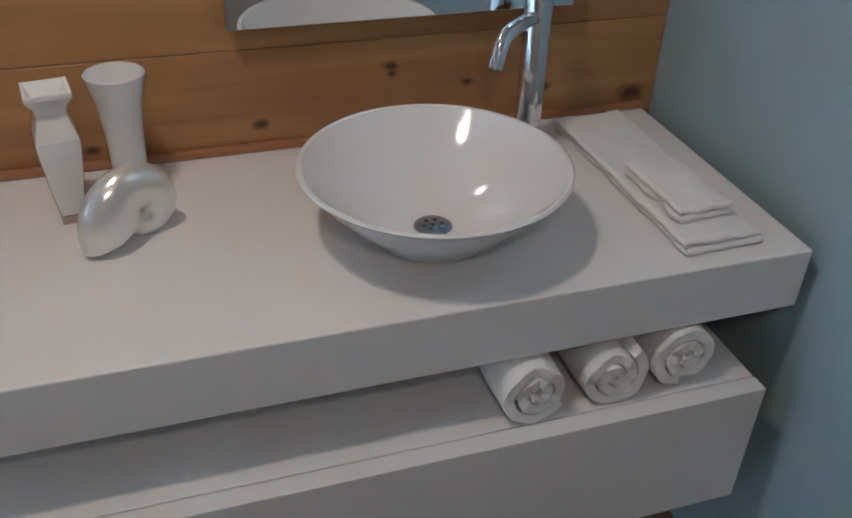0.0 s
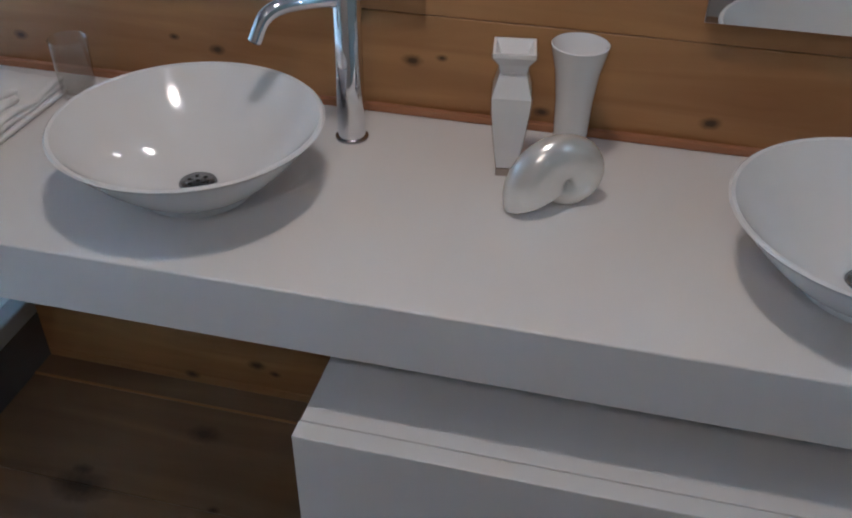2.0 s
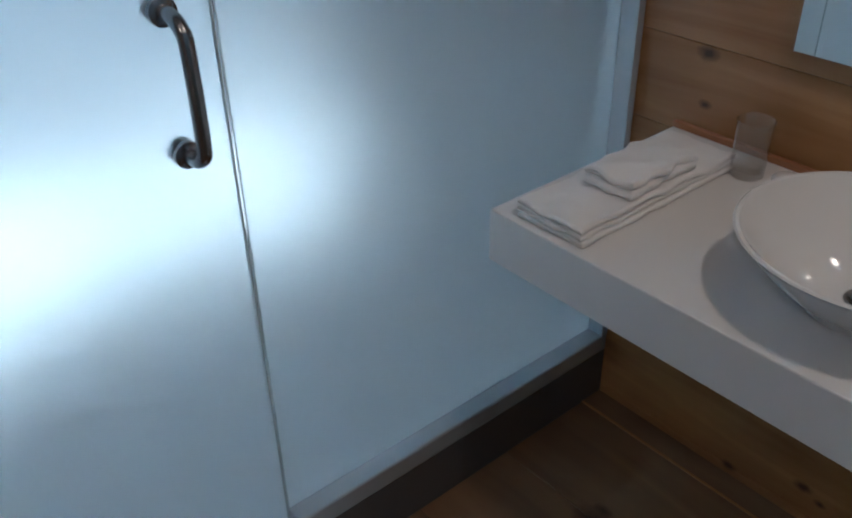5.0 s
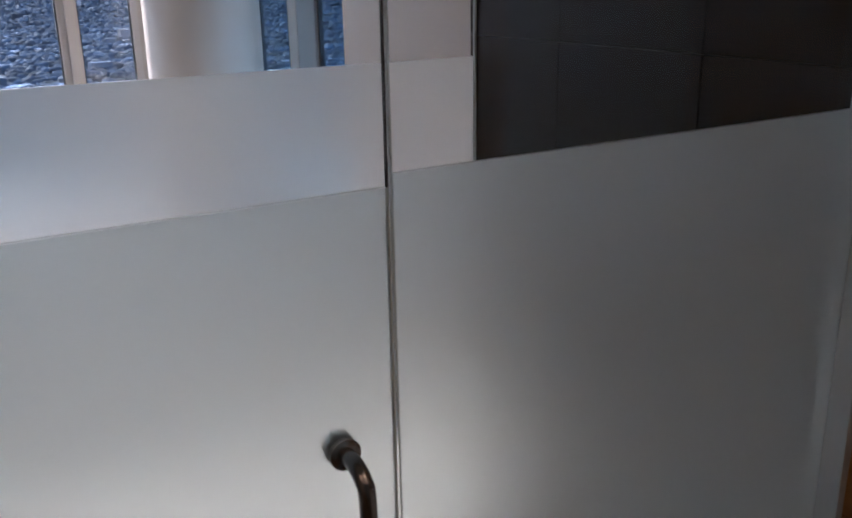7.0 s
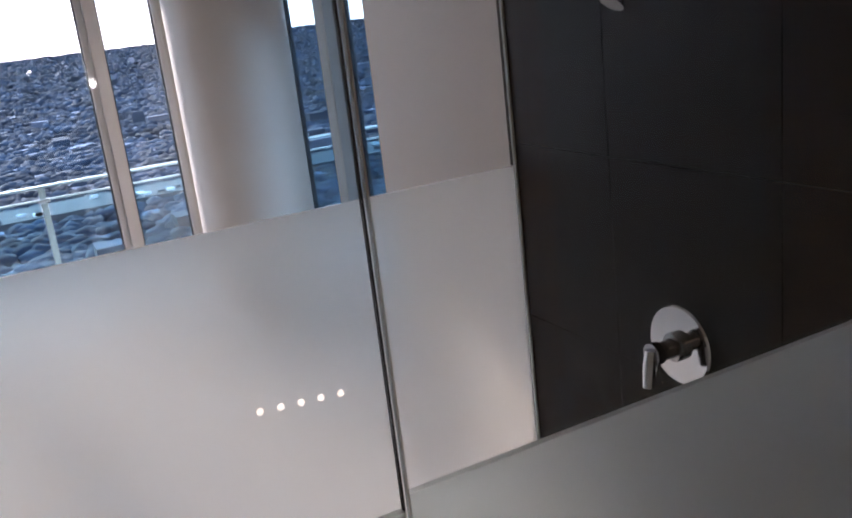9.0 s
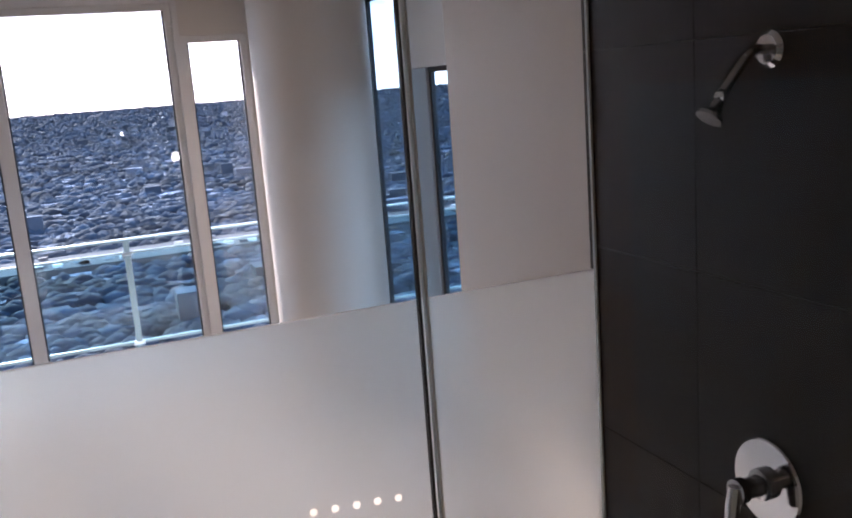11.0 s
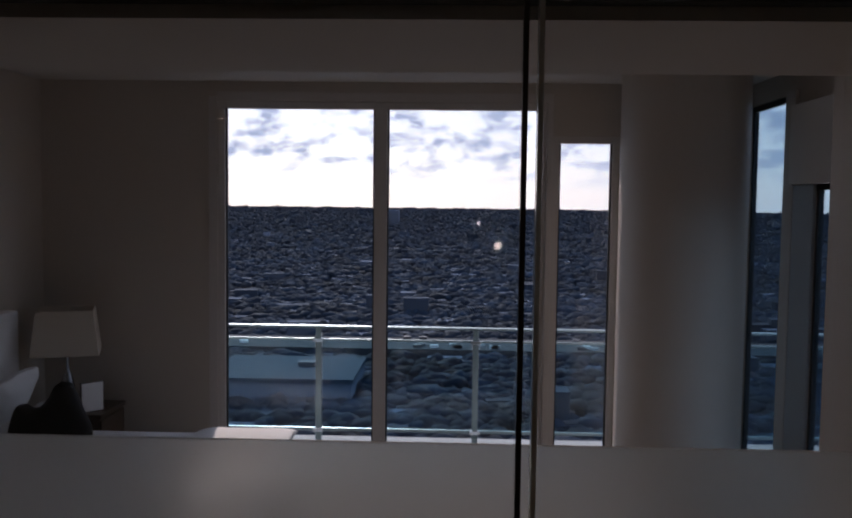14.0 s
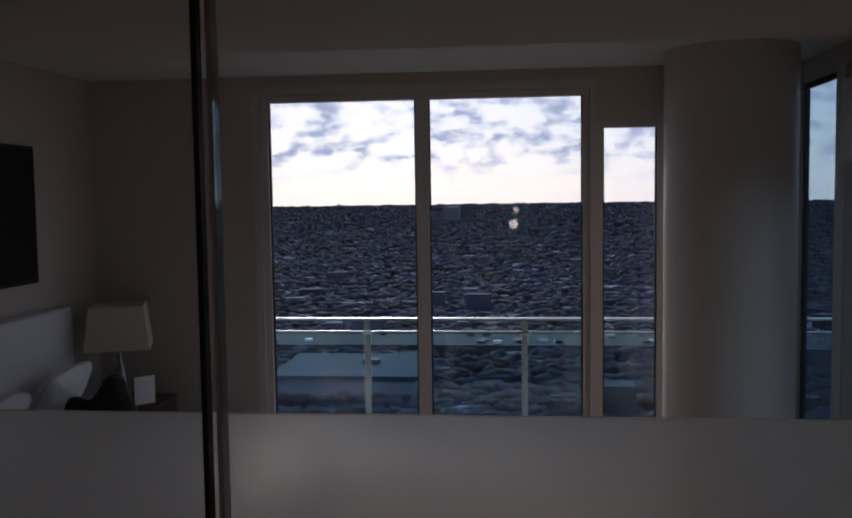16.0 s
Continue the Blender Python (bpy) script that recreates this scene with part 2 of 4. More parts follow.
M_TILE = mat("charcoal_porcelain_tile", (0.018, 0.017, 0.017), 0.5, var=0.12, scale=4, bump=0.03, random_tone=0.06, spec=0.2)
# lit copy of the charcoal tile: colour raised to brighten the kerb
M_TILE_LIT = mat("charcoal_tile_lit", (0.085, 0.080, 0.082), 0.5, var=0.12, scale=7, bump=0.03)
M_GROUT = mat("dark_grout", (0.02, 0.02, 0.02), 0.9)
M_ALU = mat("grey_anodised_sill", (0.42, 0.46, 0.50), 0.4, 0.3, var=0.04, scale=10)
M_BEIGE = mat("warm_white_wall_paint", (0.56, 0.495, 0.43), 0.55, var=0.02, scale=1.5, bump=0.02)
M_CEIL = mat("white_ceiling_paint", (0.62, 0.58, 0.54), 0.7, var=0.02, scale=1.5, bump=0.02)
M_FRAME = mat("pale_window_frame", (0.62, 0.58, 0.55), 0.4, var=0.03, scale=8)
M_DARKFRAME = mat("dark_window_gasket", (0.02, 0.023, 0.027), 0.45, spec=0.3)
M_RAIL = mat("grey_painted_rail", (0.23, 0.30, 0.31), 0.35, 0.4, var=0.05, scale=12)
M_CARPET = mat("grey_carpet", (0.22, 0.20, 0.18), 0.95, var=0.15, scale=60, bump=0.3)
M_LINEN = mat("white_bed_linen", (0.72, 0.72, 0.72), 0.85, var=0.04, scale=9, bump=0.1)
M_BLACK = mat("black_fabric", (0.008, 0.008, 0.009), 0.9, var=0.2, scale=30, bump=0.2)
M_DARKWOOD = mat("dark_brown_wood", (0.07, 0.045, 0.03), 0.4, var=0.2, scale=15)
M_SHADE = mat("cream_lamp_shade", (0.66, 0.58, 0.48), 0.85, var=0.05, scale=40, bump=0.1)
M_ART = mat("dark_print", (0.012, 0.012, 0.012), 0.6, var=0.9, scale=5, spec=0.1)
M_PAPER = mat("pale_print", (0.75, 0.75, 0.75), 0.4, var=0.15, scale=30)
M_MIRROR = bpy.data.materials.new("mirror_silver"); M_MIRROR.use_nodes = True
M_MIRROR.node_tree.nodes["Principled BSDF"].inputs["Metallic"].default_value = 1
M_MIRROR.node_tree.nodes["Principled BSDF"].inputs["Roughness"].default_value = 0.015
M_MIRROR.node_tree.nodes["Principled BSDF"].inputs["Base Color"].default_value = (0.85, 0.87, 0.87, 1)
M_GLASS = clear_glass("clear_glass")
M_SIDEGLASS = clear_glass("tinted_side_glass", (0.58, 0.74, 0.84))
M_TUMBLER = clear_glass("tumbler_glass", (0.96, 0.965, 0.965), 4.0)
M_WINGLASS = clear_glass("window_glass", (0.86, 0.94, 1.0))
M_RAILGLASS = clear_glass("balcony_glass", (0.66, 0.84, 0.90))
M_FROST = frosted("frosted_glass", (0.91, 0.945, 0.94), 0.70, 0.80, 0.02)
# same frosted film as the near panes, whitened to look lit from behind
M_FROST_FAR = frosted("frosted_glass_backlit", (0.97, 0.97, 0.95), 0.45, 0.66, 0.06)
M_GLASSEDGE = mat("polished_glass_edge", (0.70, 0.78, 0.78), 0.1, 0.2, var=0.05)
M_SEAL = mat("black_door_seal", (0.02, 0.02, 0.02), 0.5)
M_PLATE = mat("white_plastic", (0.75, 0.74, 0.72), 0.35, var=0.02)
M_BALCONY = mat("balcony_concrete", (0.36, 0.35, 0.34), 0.85, var=0.12, scale=5, bump=0.1)
# glow for the imitated glints on the far shower glass, not a lamp
M_GLINT = glow("warm_glint", (1.0, 0.86, 0.68), 0.3)
M_SMALLBULB = glow("white_bulb", (1.0, 0.93, 0.85), 20.0)
M_BULB = glow("warm_bulb", (1.0, 0.62, 0.32), 22.0)


# ---- mesh helpers ----
def mesh_of(name, bm, material, smooth=False):
    me = bpy.data.meshes.new(name)
    bmesh.ops.recalc_face_normals(bm, faces=bm.faces)
    bm.to_mesh(me)
    bm.free()
    if material:
        me.materials.append(material)
    if smooth:
        me.shade_smooth()
        me.set_sharp_from_angle(angle=radians(35))
    return me


def part(name, bm, material, parent=None, label="", smooth=False):
    ob = new(name, mesh_of(name, bm, material, smooth))
    if parent:
        ob.parent = parent
    return tagged(ob, label)


def thing(name, loc, label, category, group=""):
    ob = new(name)
    ob.location = loc
    ob.empty_display_size = 0.1
    return tagged(ob, label, category, group)


def box(x0, x1, y0, y1, z0, z1, bevel=0.0, seg=2, bm=None):
    own = bmesh.new()
    m = Matrix.Translation(((x0 + x1) / 2, (y0 + y1) / 2, (z0 + z1) / 2)) @ Matrix.Diagonal((abs(x1 - x0), abs(y1 - y0), abs(z1 - z0), 1))
    bmesh.ops.create_cube(own, size=1, matrix=m)
    if bevel:
        bmesh.ops.bevel(own, geom=own.edges[:], offset=bevel, segments=seg, affect="EDGES", profile=0.5)
    if bm is None:
        return own
    tmp = bpy.data.meshes.new("tmp"); own.to_mesh(tmp); own.free(); bm.from_mesh(tmp); bpy.data.meshes.remove(tmp)
    return bm


def lathe(profile, seg=48, center=(0, 0, 0), sx=1.0, sy=1.0):
    """Turns a profile of (radius, z) about the z axis."""
    bm = bmesh.new()
    rings = []
    for r, z in profile:
        if r < 1e-6:
            rings.append([bm.verts.new((center[0], center[1], center[2] + z))])
        else:
            rings.append([bm.verts.new((center[0] + r * sx * math.cos(2 * math.pi * k / seg), center[1] + r * sy * math.sin(2 * math.pi * k / seg), center[2] + z)) for k in range(seg)])
    for a, b in zip(rings, rings[1:]):
        for k in range(seg):
            q = (k + 1) % seg
            if len(a) == 1 and len(b) == 1:
                continue
            if len(a) == 1:
                bm.faces.new((a[0], b[k], b[q]))
            elif len(b) == 1:
                bm.faces.new((a[k], a[q], b[0]))
            else:
                bm.faces.new((a[k], a[q], b[q], b[k]))
    return bm


def tube(points, radii, seg=16, cap=True):
    """A round bar along a line of points."""
    bm = bmesh.new()
    pts = [Vector(p) for p in points]
    if isinstance(radii, (int, float)):
        radii = [radii] * len(pts)
    rings, ref = [], None
    for i, p in enumerate(pts):
        d = (pts[min(i + 1, len(pts) - 1)] - pts[max(i - 1, 0)]).normalized()
        if ref is None:
            ref = Vector((0, 0, 1)) if abs(d.z) < 0.9 else Vector((1, 0, 0))
        u = (ref - d * ref.dot(d)).normalized()
        v = d.cross(u)
        ref = u
        rings.append([bm.verts.new(p + radii[i] * (math.cos(2 * math.pi * k / seg) * u + math.sin(2 * math.pi * k / seg) * v)) for k in range(seg)])
    for a, b in zip(rings, rings[1:]):
        for k in range(seg):
            q = (k + 1) % seg
            bm.faces.new((a[k], a[q], b[q], b[k]))
    if cap:
        bm.faces.new(rings[0][::-1]); bm.faces.new(rings[-1])
    return bm


def bend(points, n=8):
    """A smooth line through the points given."""
    p = [Vector(q) for q in points]
    p = [p[0] * 2 - p[1]] + p + [p[-1] * 2 - p[-2]]
    out = []
    for i in range(1, len(p) - 2):
        for k in range(n):
            t = k / n
            out.append(0.5 * ((2 * p[i]) + (p[i + 1] - p[i - 1]) * t + (2 * p[i - 1] - 5 * p[i] + 4 * p[i + 1] - p[i + 2]) * t * t + (3 * p[i] - p[i - 1] - 3 * p[i + 1] + p[i + 2]) * t ** 3))
    out.append(p[-2])
    return out


def structure(name, bm, material, label, category="wall"):
    ob = part(name, bm, material)
    return tagged(ob, label, category, kind="structure")


# ---- large structure ----
WALL_R = 2.18
H_BATH, H_BED = 2.262, 2.73
X_WIN, Y_LEFT, Y_RIGHT = -5.830, -3.85, 1.096
SEAM, CORNER = -0.892, -1.755
FX = -1.170

structure("wall_wood", box(-0.02, WALL_R, 0.022, 0.14, -0.1, H_BATH), M_GROUT, "backing wall behind the horizontal pine boards of the washroom")
structure("wall_east", box(WALL_R, WALL_R + 0.12, -2.75, 0.14, -0.1, H_BATH), M_TEAL, "plain grey-blue painted wall beside the vanity")
structure("wall_south", box(0.0, WALL_R + 0.12, -2.87, -2.75, -0.1, H_BATH), M_GREYWALL, "plain grey painted wall of the washroom behind the camera")
structure("wall_west", box(-0.06, 0.06, -2.75, CORNER - 0.02, -0.1, H_BATH), M_GREYWALL, "grey painted partition beside the shower door")
structure("bath_ceiling", box(FX - 0.02, WALL_R + 0.12, -2.87, 0.14, H_BATH, H_BATH + 0.1), M_CEIL, "plain painted ceiling over washroom and shower", "ceiling")
structure("floor_base", box(0.0, WALL_R, -2.75, 0.03, -0.12, -0.022), M_GROUT, "subfloor under the wide pine boards", "floor")
structure("shower_floor", box(FX - 0.01, 0.0, CORNER - 0.01, 0.0, -0.12, 0.02), M_TILE, "dark tiled shower floor", "floor")
structure("wall_shower", box(FX - 0.02, -0.02, 0.012, 0.14, -0.1, H_BATH), M_GROUT, "backing wall behind the charcoal shower tiles")

# bedroom shell
structure("floor_bedroom", box(X_WIN - 0.1, FX - 0.01, Y_LEFT, Y_RIGHT + 0.1, -0.12, 0.0), M_CARPET, "grey carpeted bedroom floor", "floor")
structure("floor_bedroom_side", box(FX - 0.01, -0.06, Y_LEFT, CORNER - 0.02, -0.12, 0.0), M_CARPET, "grey carpeted bedroom floor beside the shower", "floor")
structure("bedroom_ceiling", box(X_WIN - 0.1, 0.0, Y_LEFT - 0.1, Y_RIGHT + 0.1, H_BED, H_BED + 0.12), M_CEIL, "plain white bedroom ceiling", "ceiling")
structure("soffit", box(-1.80, FX - 0.02, Y_LEFT, Y_RIGHT + 0.1, 2.215, H_BED), M_CEIL, "dropped ceiling section along the shower glass", "ceiling")
structure("wall_bed", box(X_WIN - 0.1, 0.0, Y_LEFT - 0.12, Y_LEFT, -0.1, H_BED), M_BEIGE, "plain warm white wall behind the bed")
structure("wall_bed_end", box(-0.06, 0.06, Y_LEFT, -2.87, -0.1, H_BED), M_BEIGE, "plain warm white bedroom wall")
structure("wall_passage", box(-2.559, FX - 0.02, 0.31, 0.43, -0.1, H_BED), M_BEIGE, "plain warm white wall beside the shower glass")
structure("wall_passage_return", box(FX - 0.02, FX + 0.1, 0.14, 0.43, -0.1, H_BED), M_BEIGE, "short warm white wall end behind the shower")
structure("wall_niche", box(-2.64, -2.56, 0.31, Y_RIGHT, -0.1, H_BED), M_BEIGE, "end face of the warm white wall")
structure("wall_above_bath", box(-0.02, 0.1, -2.87, 0.43, H_BATH + 0.1, H_BED), M_BEIGE, "upper bedroom wall above the washroom ceiling")

# window wall: openings are left between the pieces
W_L, W_M0, W_M1, W_R0, W2_L, W2_R = -2.545, -1.493, -1.405, -0.345, -0.212, 0.153
W_T, W2_T, W_B = 2.546, 2.323, 0.06
def window_wall():
    xa, xb = X_WIN - 0.12, X_WIN
    bm = box(xa, xb, Y_LEFT, W_L - 0.045, -0.1, H_BED)
    box(xa, xb, W_L - 0.045, W2_L - 0.045, W_T + 0.045, H_BED, bm=bm)
    box(xa, xb, W2_L - 0.045, W2_R + 0.045, W2_T + 0.045, H_BED, bm=bm)
    box(xa, xb, W2_R + 0.045, Y_RIGHT + 0.02, -0.1, H_BED, bm=bm)
    box(xa, xb, W_L - 0.045, W2_R + 0.045, -0.1, W_B - 0.045, bm=bm)
    structure("wall_window", bm, M_BEIGE, "warm white wall around the balcony windows")
window_wall()

def right_wall():
    ya, yb = Y_RIGHT, Y_RIGHT + 0.025
    bm = box(X_WIN, -5.81, ya, yb, -0.1, H_BED)
    box(-5.81, -5.15, ya, yb, 2.58, H_BED, bm=bm)
    box(-5.17, -4.68, ya, yb, -0.1, H_BED, bm=bm)
    box(-4.69, -3.25, ya, yb, 2.04, H_BED, bm=bm)
    box(-3.25, -2.60, ya, yb, -0.1, H_BED, bm=bm)
    structure("wall_side_windows", bm, M_BEIGE, "warm white bedroom wall with two side windows")
right_wall()

def column():
    prof = [(0.39, 0.0), (0.39, H_BED)]
    bm = lathe(prof, 64, (-5.28, 0.50, 0))
    ob = part("column", bm, M_BEIGE, smooth=True)
    tagged(ob, "thick round warm white painted column beside the windows", "column", kind="structure")
column()


# ---- windows ----
def window_unit(name, x, y0, y1, z0, z1, mull, label):
    """A glazed unit in the plane x: pale frame, dark gasket, panes split at the mullions."""
    w = tagged(new(name), label, "window", kind="structure")
    d = 0.035
    f = 0.045
    part("frame_top", box(x - d, x + d, y0 - f, y1 + f, z1, z1 + f, 0.004), M_FRAME, w)
    part("window_sill", box(x - d, x + d + 0.02, y0 - f, y1 + f, z0 - f, z0, 0.004), M_FRAME, w)
    part("frame_side", box(x - d, x + d, y0 - f, y0, z0, z1, 0.003), M_FRAME, w)
    part("frame_side", box(x - d, x + d, y1, y1 + f, z0, z1, 0.003), M_FRAME, w)
    edges = [y0] + [v for m in mull for v in m] + [y1]
    for a, b in zip(edges[1::2][:len(mull)], edges[2::2]):
        part("mullion", box(x - d, x + d, a, b, z0, z1, 0.004), M_FRAME, w)
    for a, b in zip(edges[0::2], edges[1::2]):
        g = box(x - 0.012, x + 0.012, a, a + 0.012, z0, z1)
        box(x - 0.012, x + 0.012, b - 0.012, b, z0, z1, bm=g)
        part("gasket", g, M_DARKFRAME, w)
        p = part("pane", box(x - 0.004, x + 0.004, a + 0.012, b - 0.012, z0, z1), M_WINGLASS, w)
        p.visible_shadow = False
    return w


window_unit("window_1", X_WIN - 0.04, W_L, W_R0, W_B, W_T, [(W_M0, W_M1)], "wide two-pane sliding balcony window in a pale frame")
window_unit("window_2", X_WIN - 0.04, W2_L, W2_R, W_B, W2_T, [], "narrow tall window pane beside the balcony window")
structure("window_post", box(X_WIN - 0.075, X_WIN + 0.02, W_R0 + 0.046, W2_L - 0.046, -0.02, W_T + 0.05, 0.004), M_FRAME, "pale post between the two window units", "window")
structure("window_casing", box(X_WIN, X_WIN + 0.012, W_L - 0.11, W_L - 0.05, 0.0, W_T + 0.08, 0.002), M_FRAME, "narrow pale window casing", "window")
structure("window_head", box(X_WIN, X_WIN + 0.012, W_L - 0.048, W2_L - 0.05, W_T + 0.05, W_T + 0.11, 0.002), M_FRAME, "pale head casing over the balcony window", "window")


def side_window(name, x0, x1, z0, z1, label, dark=False):
    w = tagged(new(name), label, "window", kind="structure")
    y = Y_RIGHT + 0.012
    m = M_DARKFRAME if dark else M_FRAME
    part("frame_side", box(x0 - 0.03, x0, y - 0.016, y + 0.016, z0, z1, 0.003), m, w)
    part("frame_side", box(x1, x1 + 0.03, y - 0.016, y + 0.016, z0, z1, 0.003), m, w)
    part("frame_top", box(x0 - 0.04, x1 + 0.04, y - 0.016, y + 0.016, z1, z1 + 0.035, 0.003), m, w)
    part("window_sill", box(x0 - 0.04, x1 + 0.04, y - 0.016, y + 0.016, z0 - 0.04, z0, 0.003), m, w)
    part("pane", box(x0, x1, y - 0.004, y + 0.004, z0, z1), M_SIDEGLASS, w)


side_window("window_3", -5.77, -5.21, 0.06, 2.54, "narrow side window in a dark frame at the room corner", True)
side_window("window_4", -4.66, -3.30, 0.06, 2.00, "wide side window in a dark frame", True)
structure("side_window_post", box(-5.165, -5.01, Y_RIGHT - 0.02, Y_RIGHT - 0.001, 0.0, 2.60, 0.003), M_FRAME, "pale post beside the narrow side window", "window")
structure("side_window_jamb", box(-5.0, -4.70, Y_RIGHT - 0.02, Y_RIGHT - 0.001, 0.0, 2.03, 0.003), M_ALU, "wide grey jamb of the wide side window", "window")
structure("side_window_blind", box(-5.0, -3.27, Y_RIGHT - 0.05, Y_RIGHT - 0.001, 2.035, 2.50, 0.003), M_PLATE, "pale roller blind box over the wide side window", "blind")
structure("balcony_slab", box(-7.15, X_WIN - 0.12, -4.6, 3.2, -0.34, -0.12), M_BALCONY, "pale concrete balcony floor outside the window", "floor")
structure("balcony_slab_side", box(X_WIN - 0.12, -2.0, Y_RIGHT + 0.03, 3.2, -0.34, -0.12), M_BALCONY, "pale concrete balcony floor at the side of the room", "floor")


def railing(origin, turn, length, posts, label):
    r = thing("balcony_railing", (0, 0, 0), label, "railing", "balcony railings")
    z = -0.12
    part("top_rail", box(-0.035, 0.035, 0, length, 0.985 + z - 0.025, 1.04 + z - 0.06, 0.008), M_RAIL, r)
    part("mid_rail", box(-0.012, 0.012, 0, length, 0.855 + z, 0.870 + z, 0.003), M_RAIL, r)
    part("bottom_rail", box(-0.015, 0.015, 0, length, 0.085 + z, 0.11 + z, 0.003), M_RAIL, r)
    for y in posts:
        part("post", box(-0.024, 0.024, y - 0.024, y + 0.024, z, 0.985 + z - 0.025, 0.004), M_RAIL, r)
        part("clamp", box(0.03, 0.045, y - 0.045, y + 0.045, 0.845 + z, 0.875 + z, 0.003), M_CHROME, r)
        part("foot_clamp", box(0.03, 0.045, y - 0.045, y + 0.045, 0.08 + z, 0.115 + z, 0.003), M_CHROME, r)
    edges = [0] + list(posts) + [length]
    for a, b in zip(edges, edges[1:]):
        if b - a > 0.1:
            p = part("glass_panel", box(-0.006, 0.006, a + 0.035, b - 0.035, 0.11 + z, 0.855 + z), M_RAILGLASS, r)
            p.visible_shadow = False
    r.matrix_world = Matrix.Translation(origin) @ Matrix.Rotation(turn, 4, "Z")
    return r


railing((-7.0, -4.6, 0), 0, 7.7, [0.1, 1.22, 2.54, 3.86, 5.18, 6.50, 7.6], "grey metal balcony railing with tinted glass panels")
railing((-2.0, 3.1, 0), radians(90), 5.0, [0.1, 1.4, 2.7, 4.0], "grey metal side balcony railing with tinted glass panels")


# ---- shower enclosure ----
def enclosure():
    F0 = 0.183
    fixed = tagged(new("shower_screen_fixed"), "fixed shower glass panel, frosted to chest height and clear above", "shower screen", kind="structure")
    part("frosted_pane", box(-0.004, 0.004, SEAM + 0.0041, -0.022, F0, 1.499), M_FROST, fixed)
    g = part("clear_pane", box(-0.004, 0.004, SEAM + 0.0041, -0.022, 1.4995, H_BATH - 0.022), M_GLASS, fixed); g.visible_shadow = False
    part("glass_edge", box(-0.0032, 0.0032, SEAM + 0.0022, SEAM + 0.0040, F0, H_BATH - 0.022), M_GLASSEDGE, fixed)
    part("sill", box(0.0055, 0.048, SEAM, -0.003, 0.136, F0, 0.004), M_ALU, fixed)
    part("sill_channel", box(-0.03, 0.0055, SEAM, -0.003, 0.136, F0 - 0.002, 0.002), M_ALU, fixed)
    part("jamb", box(-0.03, 0.048, -0.022, -0.002, F0, H_BATH - 0.022, 0.002), M_ALU, fixed)
    part("head_channel", box(-0.02, 0.02, CORNER, -0.002, H_BATH - 0.022, H_BATH - 0.002, 0.002), M_SEAL, fixed)
    door = tagged(new("shower_door"), "hinged shower glass door, frosted to chest height, closed", "door", kind="structure")
    part("frosted_pane", box(-0.004, 0.004, CORNER + 0.03, SEAM - 0.0036, 0.125, 1.484), M_FROST, door)
    g = part("clear_pane", box(-0.004, 0.004, CORNER + 0.03, SEAM - 0.0036, 1.4845, H_BATH - 0.03), M_GLASS, door); g.visible_shadow = False
    part("door_seal", box(-0.0025, 0.0025, SEAM - 0.0030, SEAM - 0.0012, 1.484, H_BATH - 0.03), M_SEAL, door)
    part("lower_seal", box(-0.0042, 0.0042, SEAM - 0.0035, SEAM - 0.0016, 0.125, 1.4835), M_GLASSEDGE, door, "clear lower edge seal")
    part("hinge_post", box(-0.02, 0.02, CORNER - 0.02, CORNER + 0.025, 0.12, H_BATH - 0.022, 0.003), M_ALU, door)
    h = tagged(new("door_handle"), "curved chrome pull handle")
    h.parent = door
    pts = bend([(0.006, -0.967, 1.17), (0.035, -0.967, 1.17), (0.056, -0.966, 1.158), (0.062, -0.964, 1.13), (0.062, -0.964, 1.0), (0.056, -0.966, 0.978), (0.035, -0.967, 0.968), (0.006, -0.967, 0.968)], 6)
    part("grip", tube(pts, 0.0105, 18), M_STEEL, h, smooth=True)
    for z in (1.17, 0.968):
        part("rosette", tube([(0.0055, -0.967, z), (0.014, -0.967, z), (0.016, -0.967, z)], [0.020, 0.020, 0.016], 24), M_STEEL, h, smooth=True)
        part("rosette", tube([(-0.016, -0.967, z), (-0.014, -0.967, z), (-0.0055, -0.967, z)], [0.016, 0.020, 0.020], 24), M_STEEL, h, smooth=True)
    far = tagged(new("shower_screen_far"), "far shower glass wall to the bedroom, frosted to chest height", "shower screen", kind="structure")
    part("frosted_pane", box(FX - 0.005, FX + 0.005, CORNER, -0.002, 0.06, 1.499), M_FROST_FAR, far)
    g = part("clear_pane", box(FX - 0.005, FX + 0.005, CORNER, -0.002, 1.4995, 2.238), M_GLASS, far); g.visible_shadow = False
    part("head_channel", box(FX - 0.02, FX + 0.02, CORNER - 0.02, -0.002, 2.238, H_BATH - 0.002, 0.002), M_SEAL, far)
    part("floor_channel", box(FX - 0.02, FX + 0.02, CORNER - 0.02, -0.002, 0.021, 0.06, 0.002), M_ALU, far)
    part("wall_trim", box(FX + 0.0055, FX + 0.014, -0.006, -0.001, 0.06, 2.238), M_GLASSEDGE, far)
    end = tagged(new("shower_screen_end"), "end shower glass wall, frosted to chest height", "shower screen", kind="structure")
    part("frosted_pane", box(FX + 0.006, -0.03, CORNER - 0.005, CORNER + 0.005, 0.06, 1.499), M_FROST_FAR, end)
    g = part("clear_pane", box(FX + 0.006, -0.03, CORNER - 0.005, CORNER + 0.005, 1.4995, 2.238), M_GLASS, end); g.visible_shadow = False
